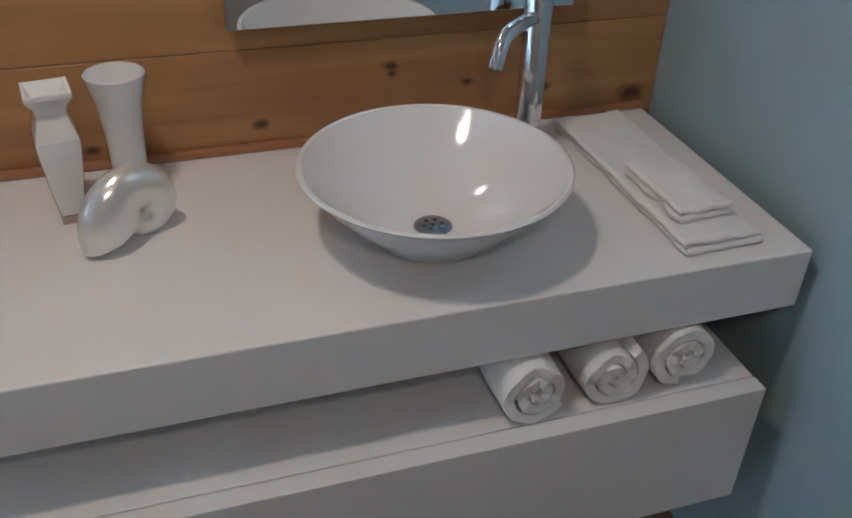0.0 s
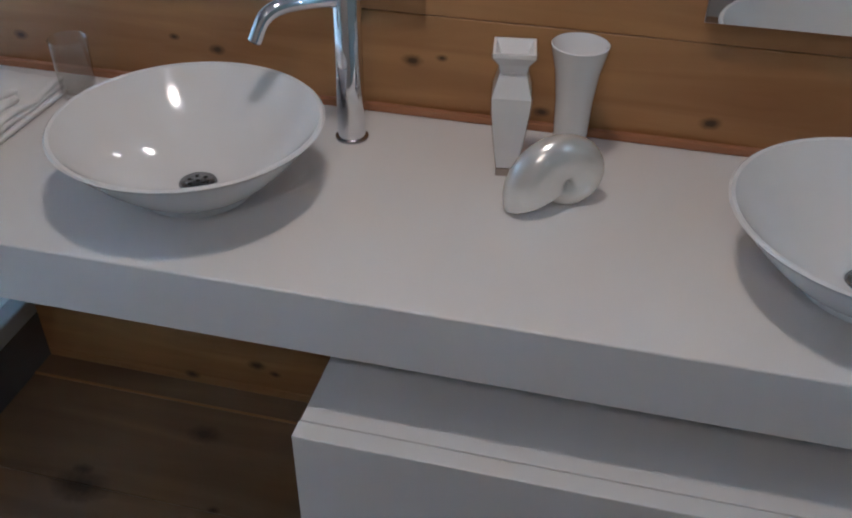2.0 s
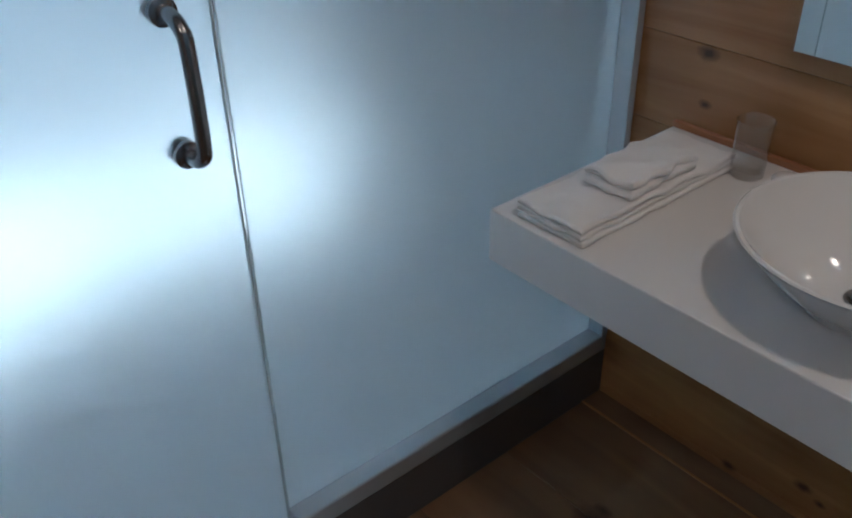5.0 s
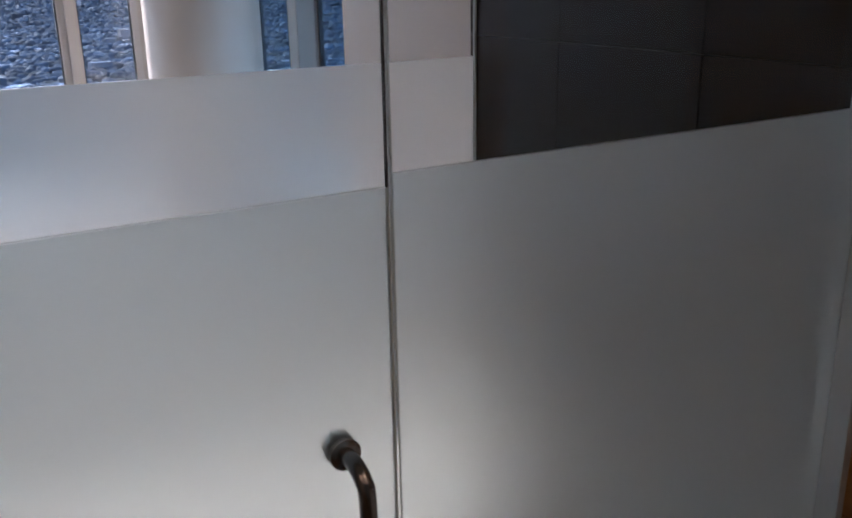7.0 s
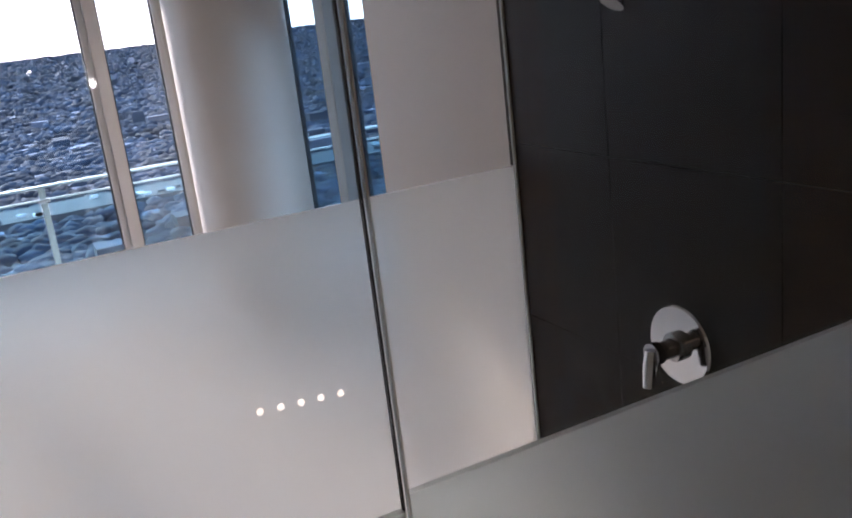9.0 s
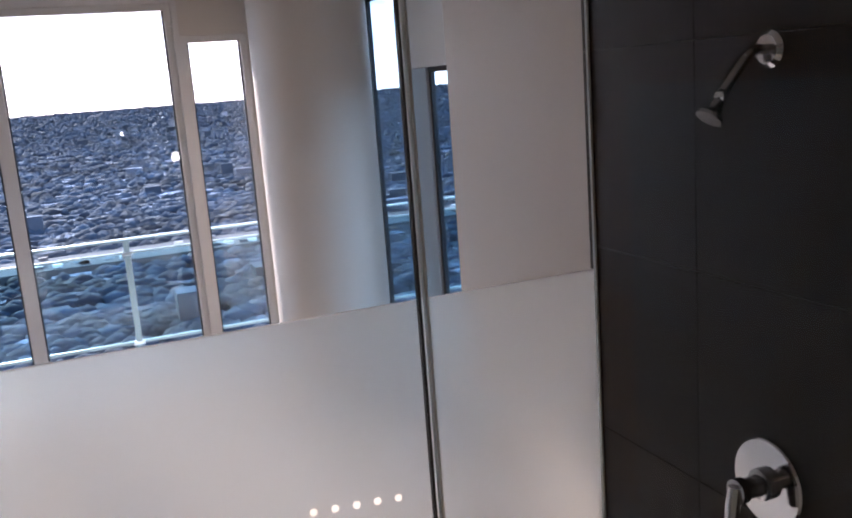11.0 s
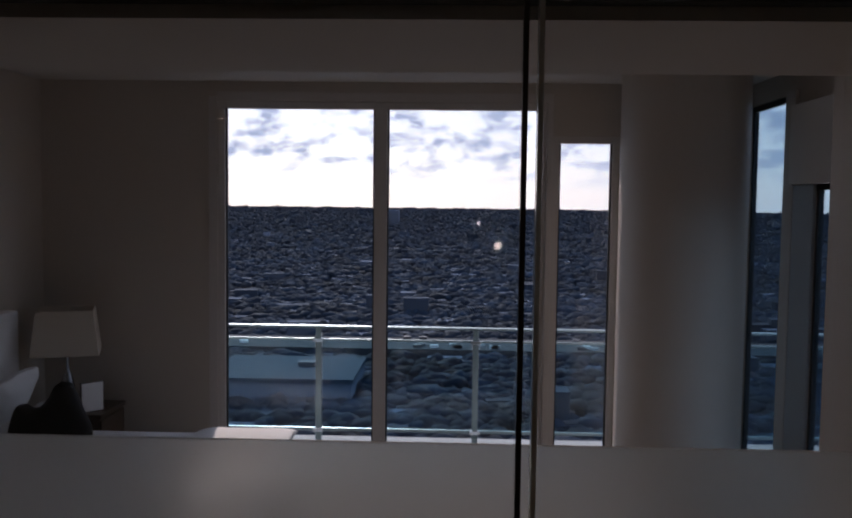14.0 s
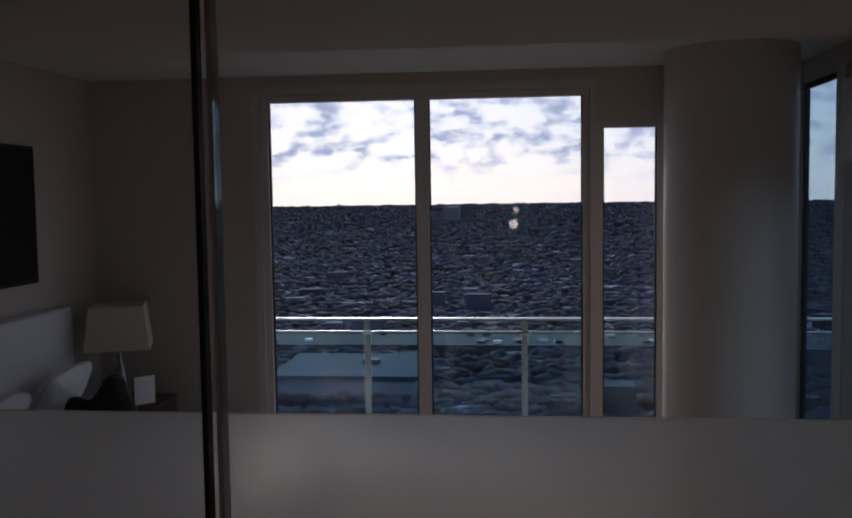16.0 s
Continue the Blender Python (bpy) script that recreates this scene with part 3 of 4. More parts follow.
    part("head_channel", box(FX + 0.021, -0.021, CORNER - 0.02, CORNER + 0.02, 2.238, H_BATH - 0.002, 0.002), M_SEAL, end)
    part("glass_edge", box(FX - 0.006, FX + 0.0055, CORNER - 0.006, CORNER - 0.0005, 0.06, 2.238), M_GLASSEDGE, end)
enclosure()


# five glowing discs imitate small glints on the frosted glass; no lamps sit here
def glint_dots():
    for k in range(5):
        d = thing("glint_dot", (FX + 0.0055, -0.723 + 0.048 * k, 1.078 - 0.004 * k), "tiny glowing disc imitating a glint on the frosted far shower glass", "light", "row of tiny lights on the shower glass")
        bm = lathe([(0, 0.0), (0.0085, 0.0), (0.0085, 0.0010), (0.006, 0.0022), (0, 0.0026)], 20)
        bmesh.ops.rotate(bm, verts=bm.verts, matrix=Matrix.Rotation(radians(90), 3, "Y"))
        part("glint_disc", bm, M_GLINT, d, smooth=True)
glint_dots()

curb = structure("shower_curb", box(-0.05, 0.044, SEAM, -0.001, -0.022, 0.132), M_TILE_LIT, "low charcoal tiled shower kerb", "kerb")
structure("shower_door_sill", box(-0.05, 0.046, CORNER, SEAM - 0.001, -0.022, 0.104), M_TILE_LIT, "lower charcoal tiled kerb under the shower door", "kerb")
structure("door_sill_strip", box(-0.04, 0.050, CORNER, SEAM - 0.001, 0.105, 0.120, 0.003), M_ALU, "grey metal threshold strip under the shower door", "threshold")
structure("bath_edge_strip", box(0.0, 0.02, -1.0, -0.9, -0.022, -0.02), M_GROUT, "grout line at the kerb", "floor")


# ---- vanity ----
def vanity():
    top = thing("vanity_countertop", (0, 0, 0), "thick floating white vanity countertop against the pine wall", "countertop")
    part("slab", box(0.153, 2.155, -0.514, -0.002, 0.669, 0.770, 0.0025), M_WHITE, top)
    part("back_strip", box(0.153, 2.155, -0.014, -0.002, 0.7705, 0.784, 0.002), M_STRIP, top, "thin orange wooden strip")
    cab = thing("vanity_drawer_unit", (0, 0, 0), "low floating white drawer unit under the countertop", "cabinet")
    part("body", box(0.926, 2.099, -0.5325, -0.002, 0.317, 0.557, 0.0015), M_WHITE, cab)
    part("drawer_front", box(0.924, 2.101, -0.564, -0.5345, 0.317, 0.557, 0.0015), M_WHITE, cab)
vanity()


def basin(cx, cy, label):
    b = thing("wash_basin", (cx, cy, 0.77), label, "wash basin", "basins on the vanity")
    R, h = 0.192, 0.115
    prof = [(0.0, 0.0), (0.078, 0.0), (0.083, 0.003), (0.083, 0.012), (0.078, 0.014)]
    for k in range(1, 13):
        t = k / 12
        prof.append((0.078 + (R - 0.080) * t ** 0.85, 0.014 + (h - 0.016) * t ** 1.22))
    prof += [(R + 0.001, h), (R - 0.002, h + 0.0025), (R - 0.007, h + 0.0015)]
    for k in range(1, 15):
        t = k / 14
        r = (R - 0.009) * (1 - t) + 0.030 * t
        prof.append((r, 0.013 + (h - 0.014) * ((r - 0.030) / (R - 0.039)) ** 1.75))
    prof += [(0.028, 0.011), (0.0, 0.010)]
    part("bowl", lathe(prof, 96), M_PORCELAIN, b, smooth=True)
    part("drain_grate", lathe([(0, 0.0148), (0.024, 0.0150), (0.027, 0.0135), (0.028, 0.0118)], 40), M_STEEL, b, smooth=True)
    for k in range(7):
        a = 0 if k == 0 else 1
        x, y = a * 0.0135 * math.cos(k * math.pi / 3), a * 0.0135 * math.sin(k * math.pi / 3)
        part("drain_hole", lathe([(0, 0.0152), (0.0032, 0.0152), (0.0034, 0.0149)], 12, (x, y, 0)), M_HOLE, b)
    return b


basin(0.705, -0.318, "round white porcelain vessel basin beside the clear tumbler")
basin(1.634, -0.326, "round white porcelain vessel basin beside the folded towels")


def tap(x, y, ang, label):
    t = thing("basin_tap", (x, y, 0.77), label, "tap", "taps on the vanity")
    part("base_ring", lathe([(0, 0), (0.027, 0), (0.027, 0.003), (0.024, 0.005), (0, 0.005)], 40), M_STEEL, t, smooth=True)
    part("body", lathe([(0, 0.004), (0.0225, 0.004), (0.0225, 0.262), (0.0215, 0.2635), (0, 0.2635)], 48), M_CHROME, t, smooth=True)
    part("cap", lathe([(0, 0.2645), (0.0215, 0.2645), (0.0225, 0.266), (0.0225, 0.300), (0.021, 0.303), (0, 0.304)], 48), M_CHROME, t, smooth=True)
    d = Vector((math.cos(ang), math.sin(ang), 0))
    q = [d * 0.018 + Vector((0, 0, 0.232)), d * 0.05 + Vector((0, 0, 0.236)), d * 0.10 + Vector((0, 0, 0.236)), d * 0.128 + Vector((0, 0, 0.223)), d * 0.146 + Vector((0, 0, 0.192))]
    part("spout", tube(bend(q, 7), 0.0115, 24), M_CHROME, t, smooth=True)
    part("aerator", tube([q[-1] + (q[-1] - q[-2]).normalized() * -0.002, q[-1] + (q[-1] - q[-2]).normalized() * 0.002], 0.009, 20), M_STEEL, t)
    part("lever", tube([d * 0.018 + Vector((0, 0, 0.288)), d * 0.085 + Vector((0, 0, 0.302))], [0.0045, 0.004], 14), M_CHROME, t, smooth=True)
    return t


tap(0.876, -0.107, radians(222), "tall chrome basin tap beside the vases")
tap(1.872, -0.107, radians(222), "tall chrome basin tap beside the long folded towel")


def mirror(x0, x1, label):
    m = thing("wall_mirror", ((x0 + x1) / 2, -0.003, 0.988), label, "mirror", "mirrors on the pine wall")
    hw = (x1 - x0) / 2
    part("glass", box(-hw + 0.002, hw - 0.002, -0.030, -0.027, 0.002, 0.93), M_MIRROR, m)
    part("bevel_edge", box(-hw, hw, -0.027, -0.020, 0, 0.932, 0.001), M_CHROME, m)
    part("back_board", box(-hw + 0.03, hw - 0.03, -0.020, 0.0, 0.03, 0.90), M_DARKWOOD, m)


mirror(0.378, 0.976, "frameless rectangular mirror over the basin near the shower")
mirror(1.394, 1.972, "frameless rectangular mirror over the basin near the blue wall")


def square_vase(x, y, rot):
    v = thing("square_vase", (x, y, 0.77), "tall milky glass vase with a square waisted body", "vase", "vases on the vanity")
    prof = [(0.0, 0.012), (0.0165, 0.012), (0.022, 0.05), (0.0295, 0.112), (0.031, 0.135), (0.024, 0.160), (0.0205, 0.172), (0.023, 0.184), (0.033, 0.198), (0.033, 0.204),
            (0.029, 0.204), (0.020, 0.185), (0.017, 0.170), (0.020, 0.150), (0.024, 0.130), (0.015, 0.05), (0.0, 0.03)]
    for part_name, k, m, lbl in (("glass_skin", 1.0, M_VASE_SKIN, "clear outer glass"), ("body", 0.92, M_VASE, "")):
        bm = lathe([(max(0.0, r * k) * 1.414, z + (0 if k == 1 else 0.0015 if z < 0.1 else -0.001)) for r, z in (prof if k < 1 else prof[1:11])], 4)
        bmesh.ops.rotate(bm, verts=bm.verts, matrix=Matrix.Rotation(radians(45 + rot), 3, "Z"))
        ob = part(part_name, bm, m, v, lbl)
        ob.visible_shadow = k < 1
    bm = lathe([(0, 0), (0.0165 * 1.414, 0), (0.0165 * 1.414, 0.0115), (0, 0.0115)], 4)
    bmesh.ops.rotate(bm, verts=bm.verts, matrix=Matrix.Rotation(radians(45 + rot), 3, "Z"))
    part("base", bm, M_VASE_CLEAR, v, "thick clear glass foot")


def flared_vase(x, y):
    v = thing("flared_vase", (x, y, 0.77), "tall milky glass vase flaring to a wide round mouth", "vase", "vases on the vanity")
    prof = [(0, 0.010), (0.026, 0.010), (0.0265, 0.05), (0.029, 0.11), (0.034, 0.155), (0.0445, 0.198), (0.0430, 0.199), (0.0325, 0.155), (0.026, 0.11), (0.024, 0.03), (0, 0.025)]
    part("body", lathe([(r * 0.95, z + (0.001 if z < 0.1 else -0.001)) for r, z in prof], 56), M_VASE, v, smooth=True)
    skin = part("glass_skin", lathe(prof[1:6], 56), M_VASE_SKIN, v, "clear outer glass", smooth=True)
    skin.visible_shadow = False
    part("base", lathe([(0, 0), (0.026, 0), (0.027, 0.003), (0.0265, 0.0095), (0, 0.0095)], 56), M_VASE_CLEAR, v, "thick clear glass foot", smooth=True)


square_vase(1.138, -0.150, 8)
flared_vase(1.226, -0.104)


def shell():
    """A nautilus-like shell: a widening tube wound in a flat coil."""
    bm = bmesh.new()
    n, seg = 60, 28
    rings = []
    for i in range(n + 1):
        t = i / n
        th = -2.9 * math.pi + t * 4.02 * math.pi
        R = 0.0115 * math.exp(0.165 * (th + 2.9 * math.pi))
        r = R * 0.93
        c = Vector((R * math.cos(th), 0, R * math.sin(th)))
        out = Vector((math.cos(th), 0, math.sin(th)))
        rings.append([bm.verts.new(c + out * r * 1.0 * math.cos(2 * math.pi * k / seg) + Vector((0, 1, 0)) * r * 0.72 * math.sin(2 * math.pi * k / seg)) for k in range(seg)])
    for a, b in zip(rings, rings[1:]):
        for k in range(seg):
            q = (k + 1) % seg
            bm.faces.new((a[k], a[q], b[q], b[k]))
    bm.faces.new(rings[0][::-1])
    end = rings[-1]
    mid = [bm.verts.new(v.co * 0.8 + sum((w.co for w in end), Vector()) / seg * 0.2) for v in end]
    for k in range(seg):
        q = (k + 1) % seg
        bm.faces.new((end[k], end[q], mid[q], mid[k]))
    bm.faces.new(mid)
    return bm


def place_shell():
    bm = shell()
    lo = min(v.co.z for v in bm.verts); hi = max(v.co.z for v in bm.verts)
    s = 0.115 / (hi - lo)
    bmesh.ops.scale(bm, verts=bm.verts, vec=(s, s, s))
    lo = min(v.co.z for v in bm.verts); cx = (min(v.co.x for v in bm.verts) + max(v.co.x for v in bm.verts)) / 2
    bmesh.ops.translate(bm, verts=bm.verts, vec=(-cx, 0, -lo))
    bmesh.ops.rotate(bm, verts=bm.verts, matrix=Matrix.Rotation(radians(28), 3, "Z"))
    ob = part("nautilus_shell", bm, M_SHELL, smooth=True)
    ob.location = (1.218, -0.232, 0.77)
    tagged(ob, "pearly silver nautilus shell ornament in front of the vases", "ornament")
place_shell()


def folded(name, x0, x1, y0, y1, z0, layers, t, label, rot=0.0, seed=1, soft=1.0):
    """A folded towel: stacked soft layers with rounded edges."""
    bm = bmesh.new()
    w, l = x1 - x0, y1 - y0

    def stops(size, inner):
        e = [0, 0.0006, 0.0018, 0.0036, 0.006, 0.009]
        return e + [0.009 + (size - 0.018) * k / inner for k in range(1, inner)] + [size - v for v in reversed(e)]

    us, vs = stops(w, 12), stops(l, 24)
    for k in range(layers):
        rr = random.Random(seed * 10 + k)
        dx, dy = rr.uniform(-0.0035, 0.0035), rr.uniform(-0.004, 0.004)
        grid = {}
        for side in (0, 1):
            for i, u in enumerate(us):
                for j, v in enumerate(vs):
                    e = min(u, w - u, v, l - v) / (t * 0.62)
                    th = t * 0.5 * (math.sqrt(max(0, 1 - (1 - e) ** 2)) if e < 1 else 1)
                    sag = 0.0036 * soft * noise.noise(Vector((u * 22 + seed, v * 14, k * 1.1))) * (k + 0.6 * side)
                    pz = k * t * 0.97 + t * 0.5 + (th if side else -th) + sag
                    px = u - w / 2 + dx + 0.0055 * soft * noise.noise(Vector((v * 26, k * 2.0, seed)))
                    py = v - l / 2 + dy + 0.005 * soft * noise.noise(Vector((u * 30, k * 4.0, seed + 5)))
                    grid[side, i, j] = bm.verts.new((px, py, max(pz, 0.0)))
        for i in range(len(us) - 1):
            for j in range(len(vs) - 1):
                bm.faces.new((grid[1, i, j], grid[1, i + 1, j], grid[1, i + 1, j + 1], grid[1, i, j + 1]))
                bm.faces.new((grid[0, i, j], grid[0, i, j + 1], grid[0, i + 1, j + 1], grid[0, i + 1, j]))
    bmesh.ops.remove_doubles(bm, verts=bm.verts, dist=0.0001)
    me = mesh_of(name, bm, M_TOWEL)
    me.shade_smooth()
    ob = new(name, me)
    ob.location, ob.rotation_euler = ((x0 + x1) / 2, (y0 + y1) / 2, z0), (0, 0, rot)
    return tagged(ob, label, "towel", "folded towels on the vanity")


folded("hand_towel", 0.205, 0.345, -0.497, -0.085, 0.7705, 3, 0.0115, "long folded white hand towel lying at the end of the countertop", radians(0), 3)
folded("face_cloth", 0.235, 0.335, -0.375, -0.20, 0.8045, 2, 0.0175, "small folded white face cloth lying on the hand towel", radians(2), 5, 1.9)
folded("hand_towel", 1.955, 2.085, -0.480, -0.055, 0.7705, 2, 0.012, "long folded white hand towel beside the blue wall", radians(1), 7)
folded("face_cloth", 1.972, 2.062, -0.430, -0.275, 0.7945, 2, 0.013, "small folded white face cloth on the towel beside the blue wall", radians(3), 9, 1.6)


def rolled(x, r, length, y_front, seed, label):
    """A rolled towel: a spiral sheet with thickness, lying along y."""
    bm = bmesh.new()
    turns, n, t = 2.8, 150, 0.0195
    nl = 6
    outer, inner = [], []
    for i in range(n + 1):
        u = i / n
        th = u * turns * 2 * math.pi + seed
        rr = 0.006 + (r - 0.006) * u
        rr += 0.0030 * noise.noise(Vector((th * 0.9, seed, 0))) + 0.0010 * noise.noise(Vector((th * 5, seed, 4)))
        rows_o, rows_i = [], []
        for j in range(nl + 1):
            v = j / nl
            y = v * length + 0.008 * noise.noise(Vector((th * 1.3, seed * 2, v)))
            soft = 1 + 0.02 * noise.noise(Vector((th, v * 4, seed)))
            end_round = 0.0018 if j in (0, nl) else 0
            rows_o.append(bm.verts.new(((rr * soft - end_round) * math.cos(th), y, (rr * soft - end_round) * math.sin(th))))
            rows_i.append(bm.verts.new(((rr * soft - t + end_round) * math.cos(th), y, (rr * soft - t + end_round) * math.sin(th))))
        outer.append(rows_o); inner.append(rows_i)
    for i in range(n):
        for j in range(nl):
            bm.faces.new((outer[i][j], outer[i + 1][j], outer[i + 1][j + 1], outer[i][j + 1]))
            bm.faces.new((inner[i][j], inner[i][j + 1], inner[i + 1][j + 1], inner[i + 1][j]))
        bm.faces.new((outer[i][0], inner[i][0], inner[i + 1][0], outer[i + 1][0]))
        bm.faces.new((outer[i][nl], outer[i + 1][nl], inner[i + 1][nl], inner[i][nl]))
    for i in (0, n):
        for j in range(nl):
            bm.faces.new((outer[i][j], outer[i][j + 1], inner[i][j + 1], inner[i][j]))
    lo = min(v.co.z for v in bm.verts)
    ob = part("rolled_towel", bm, M_TOWEL, smooth=True)
    ob.location = (x, y_front, 0.559 - lo)
    tagged(ob, label, "towel", "rolled towels on the drawer unit")


rolled(1.728, 0.0590, 0.30, -0.535, 0.6, "tightly rolled white towel at the open end of the row")
rolled(1.851, 0.0580, 0.30, -0.530, 2.1, "loosely rolled white towel in the middle of the row")
rolled(1.974, 0.0580, 0.30, -0.525, 5.9, "rolled white towel with a loose flap beside the blue wall")


def tumbler():
    b = thing("tumbler", (0.368, -0.085, 0.7705), "clear glass tumbler beside the white hand towel", "glass")
    prof = [(0, 0), (0.029, 0), (0.030, 0.002), (0.033, 0.105), (0.0315, 0.1055), (0.0285, 0.012), (0, 0.010)]
    part("cup", lathe(prof, 40), M_TUMBLER, b, smooth=True)
tumbler()
soap = part("soap_bar", lathe([(0, 0), (0.030, 0), (0.036, 0.005), (0.037, 0.010), (0.032, 0.017), (0.018, 0.020), (0, 0.0205)], 40, sx=1.15, sy=0.75), M_PORCELAIN, smooth=True)
soap.location = (0.452, -0.070, 0.7705)
tagged(soap, "small rounded white soap bar behind the basin", "soap")


def outlet():
    o = thing("wall_outlet", (0.128, -0.004, 1.115), "white double wall outlet on the pine boards", "outlet")
    part("cover_plate", box(-0.035, 0.035, -0.006, 0.001, -0.057, 0.057, 0.002), M_PLATE, o)
    for z in (-0.025, 0.025):
        part("socket", box(-0.017, 0.017, -0.009, -0.0062, z - 0.017, z + 0.017, 0.003), M_PLATE, o)
        for x in (-0.006, 0.006):
            part("slot", box(x - 0.001, x + 0.001, -0.0096, -0.0091, z - 0.002, z + 0.008), M_HOLE, o)
        part("slot", box(-0.002, 0.002, -0.0096, -0.0091, z - 0.011, z - 0.007), M_HOLE, o)
outlet()
mat_ob = folded("floor_mat", 0.058, 0.72, -1.32, -0.785, 0.0005, 1, 0.014, "white terry bath mat on the pine floor beside the shower kerb", radians(0), 11)
tagged(mat_ob, category="bath mat", group="")
mat_ob["group"] = "bath mats"


# ---- shower fittings ----
def valve():
    v = thing("shower_valve", (-0.615, -0.001, 1.195), "round chrome shower valve with a lever on charcoal tiles", "shower valve")
    def turned(prof, n=48):
        bm = lathe(prof, n)
        bmesh.ops.rotate(bm, verts=bm.verts, matrix=Matrix.Rotation(radians(90), 3, "X"))
        return bm
    part("plate", turned([(0, 0.001), (0.082, 0.001), (0.083, 0.004), (0.080, 0.008), (0.03, 0.010), (0, 0.010)]), M_CHROME, v, smooth=True)
    part("collar", turned([(0.0, 0.010), (0.030, 0.010), (0.030, 0.022), (0.024, 0.026), (0.0, 0.026)]), M_STEEL, v, smooth=True)
    part("stem", turned([(0.0, 0.026), (0.020, 0.026), (0.019, 0.055), (0.023, 0.060), (0.023, 0.078), (0.0, 0.080)]), M_STEEL, v, smooth=True)
    part("lever", tube([(0, -0.078, 0.01), (0.0, -0.083, -0.02), (0.0, -0.088, -0.065)], [0.012, 0.014, 0.012], 20), M_CHROME, v, smooth=True)
valve()


def shower_head():
    s = thing("wall_shower_head", (-0.615, -0.001, 1.968), "chrome wall shower head on a bent arm", "shower head")
    bm = lathe([(0, 0.001), (0.030, 0.001), (0.031, 0.004), (0.024, 0.012), (0, 0.014)], 40)
    bmesh.ops.rotate(bm, verts=bm.verts, matrix=Matrix.Rotation(radians(90), 3, "X"))
    part("flange", bm, M_CHROME, s, smooth=True)
    part("arm", tube(bend([(0, -0.012, 0), (0, -0.032, 0.0), (0, -0.055, -0.014), (0, -0.10, -0.062)], 7), 0.0085, 18), M_STEEL, s, smooth=True)
    part("ball_joint", lathe([(0, -0.012), (0.0085, -0.0085), (0.012, 0), (0.0085, 0.0085), (0, 0.012)], 24, (0, -0.105, -0.070)), M_CHROME, s, smooth=True)
    d = Vector((0, -0.62, -0.78)).normalized()
    p = Vector((0, -0.109, -0.077))
    part("head", tube([p, p + d * 0.016, p + d * 0.028, p + d * 0.034], [0.010, 0.013, 0.023, 0.023], 36), M_STEEL, s, smooth=True)
shower_head()


# ---- downlights ----
def downlight(x, y, power):
    d = thing("ceiling_downlight", (x, y, H_BATH), "small round recessed warm downlight, also used as unseen fill", "light", "downlights in the washroom ceiling")
    part("trim_ring", lathe([(0.030, -0.0015), (0.045, -0.0015), (0.046, -0.004), (0.040, -0.006), (0.030, -0.004)], 36), M_PLATE, d, smooth=True)
    part("bulb", lathe([(0, -0.0055), (0.022, -0.0045), (0.029, -0.002), (0.0295, -0.001)], 30), M_BULB, d, smooth=True)
    L = new("downlight_beam", bpy.data.lights.new("downlight_beam", "SPOT"))
    L.data.energy, L.data.spot_size, L.data.spot_blend, L.data.color, L.data.shadow_soft_size = power, radians(150), 0.6, (1.0, 0.70, 0.46), 0.08
    L.location = (x, y, H_BATH - 0.04)
# second entry is unseen: fill added behind the camera to brighten the cabinet fronts
for lx, ly, power in ((1.06, -0.62, 1.6), (1.18, -1.95, 1.2)):
    downlight(lx, ly, power)


def wall_lamp():
    """A small wall lamp with one round bulb."""
    w = thing("wall_lamp", (WALL_R - 0.001, -0.800, 1.79), "small lit wall lamp with a round white bulb", "lamp")
    part("back_plate", box(-0.010, 0.0, -0.02, 0.02, -0.02, 0.02, 0.003), M_TEAL, w)
    part("holder", tube([(-0.010, 0, 0), (-0.024, 0, 0)], 0.008, 20), M_STEEL, w, smooth=True)
    bm = bmesh.new()
    bmesh.ops.create_uvsphere(bm, u_segments=24, v_segments=14, radius=0.012, matrix=Matrix.Translation((-0.034, 0, 0)))
    part("bulb", bm, M_SMALLBULB, w, smooth=True)
wall_lamp()


# ---- bedroom things ----
def bed():
    b = thing("bed", (0, 0, 0), "wide bed with white linen and a pale upholstered headboard", "bed")
    part("base", box(-5.08, -3.37, -3.74, -1.95, 0.04, 0.22, 0.02), M_DARKWOOD, b)
    part("mattress", box(-5.10, -3.36, -3.74, -1.94, 0.225, 0.452, 0.06, 4), M_LINEN, b, smooth=True)
    part("headboard", box(-5.27, -3.40, -3.845, -3.745, 0.05, 1.175, 0.02, 3), M_LINEN, b, "pale upholstered headboard")
bed()


def duvet():
    """A duvet folded over the foot end, its top softly uneven."""
    bm = bmesh.new()
    n, k = 30, 20
    grid = []
    for i in range(n + 1):
        row = []
        for j in range(2 * k + 1):
            u, a = i / n, math.pi * j / (2 * k)
            x = -5.14 + 1.72 * u
            y = -2.20 - 0.30 * math.cos(a)
            z = 0.453 + 0.045 * (math.sin(a) ** 0.35) * min(1, (u * 12) ** 0.5, ((1 - u) * 12) ** 0.5) + 0.005 * noise.noise(Vector((x * 6, y * 9, 3)))
            row.append(bm.verts.new((x, y, max(z, 0.453))))
        grid.append(row)
    for p, q in zip(grid, grid[1:]):
        for j in range(2 * k):
            bm.faces.new((p[j], q[j], q[j + 1], p[j + 1]))
    base = [row[0] for row in grid] + [v for v in grid[-1][1:]] + [row[-1] for row in reversed(grid[:-1])] + [v for v in reversed(grid[0][1:-1])]
    bm.faces.new(base)
    tagged(part("folded_duvet", bm, M_LINEN, smooth=True), "soft white duvet folded across the foot of the bed", "duvet")
duvet()


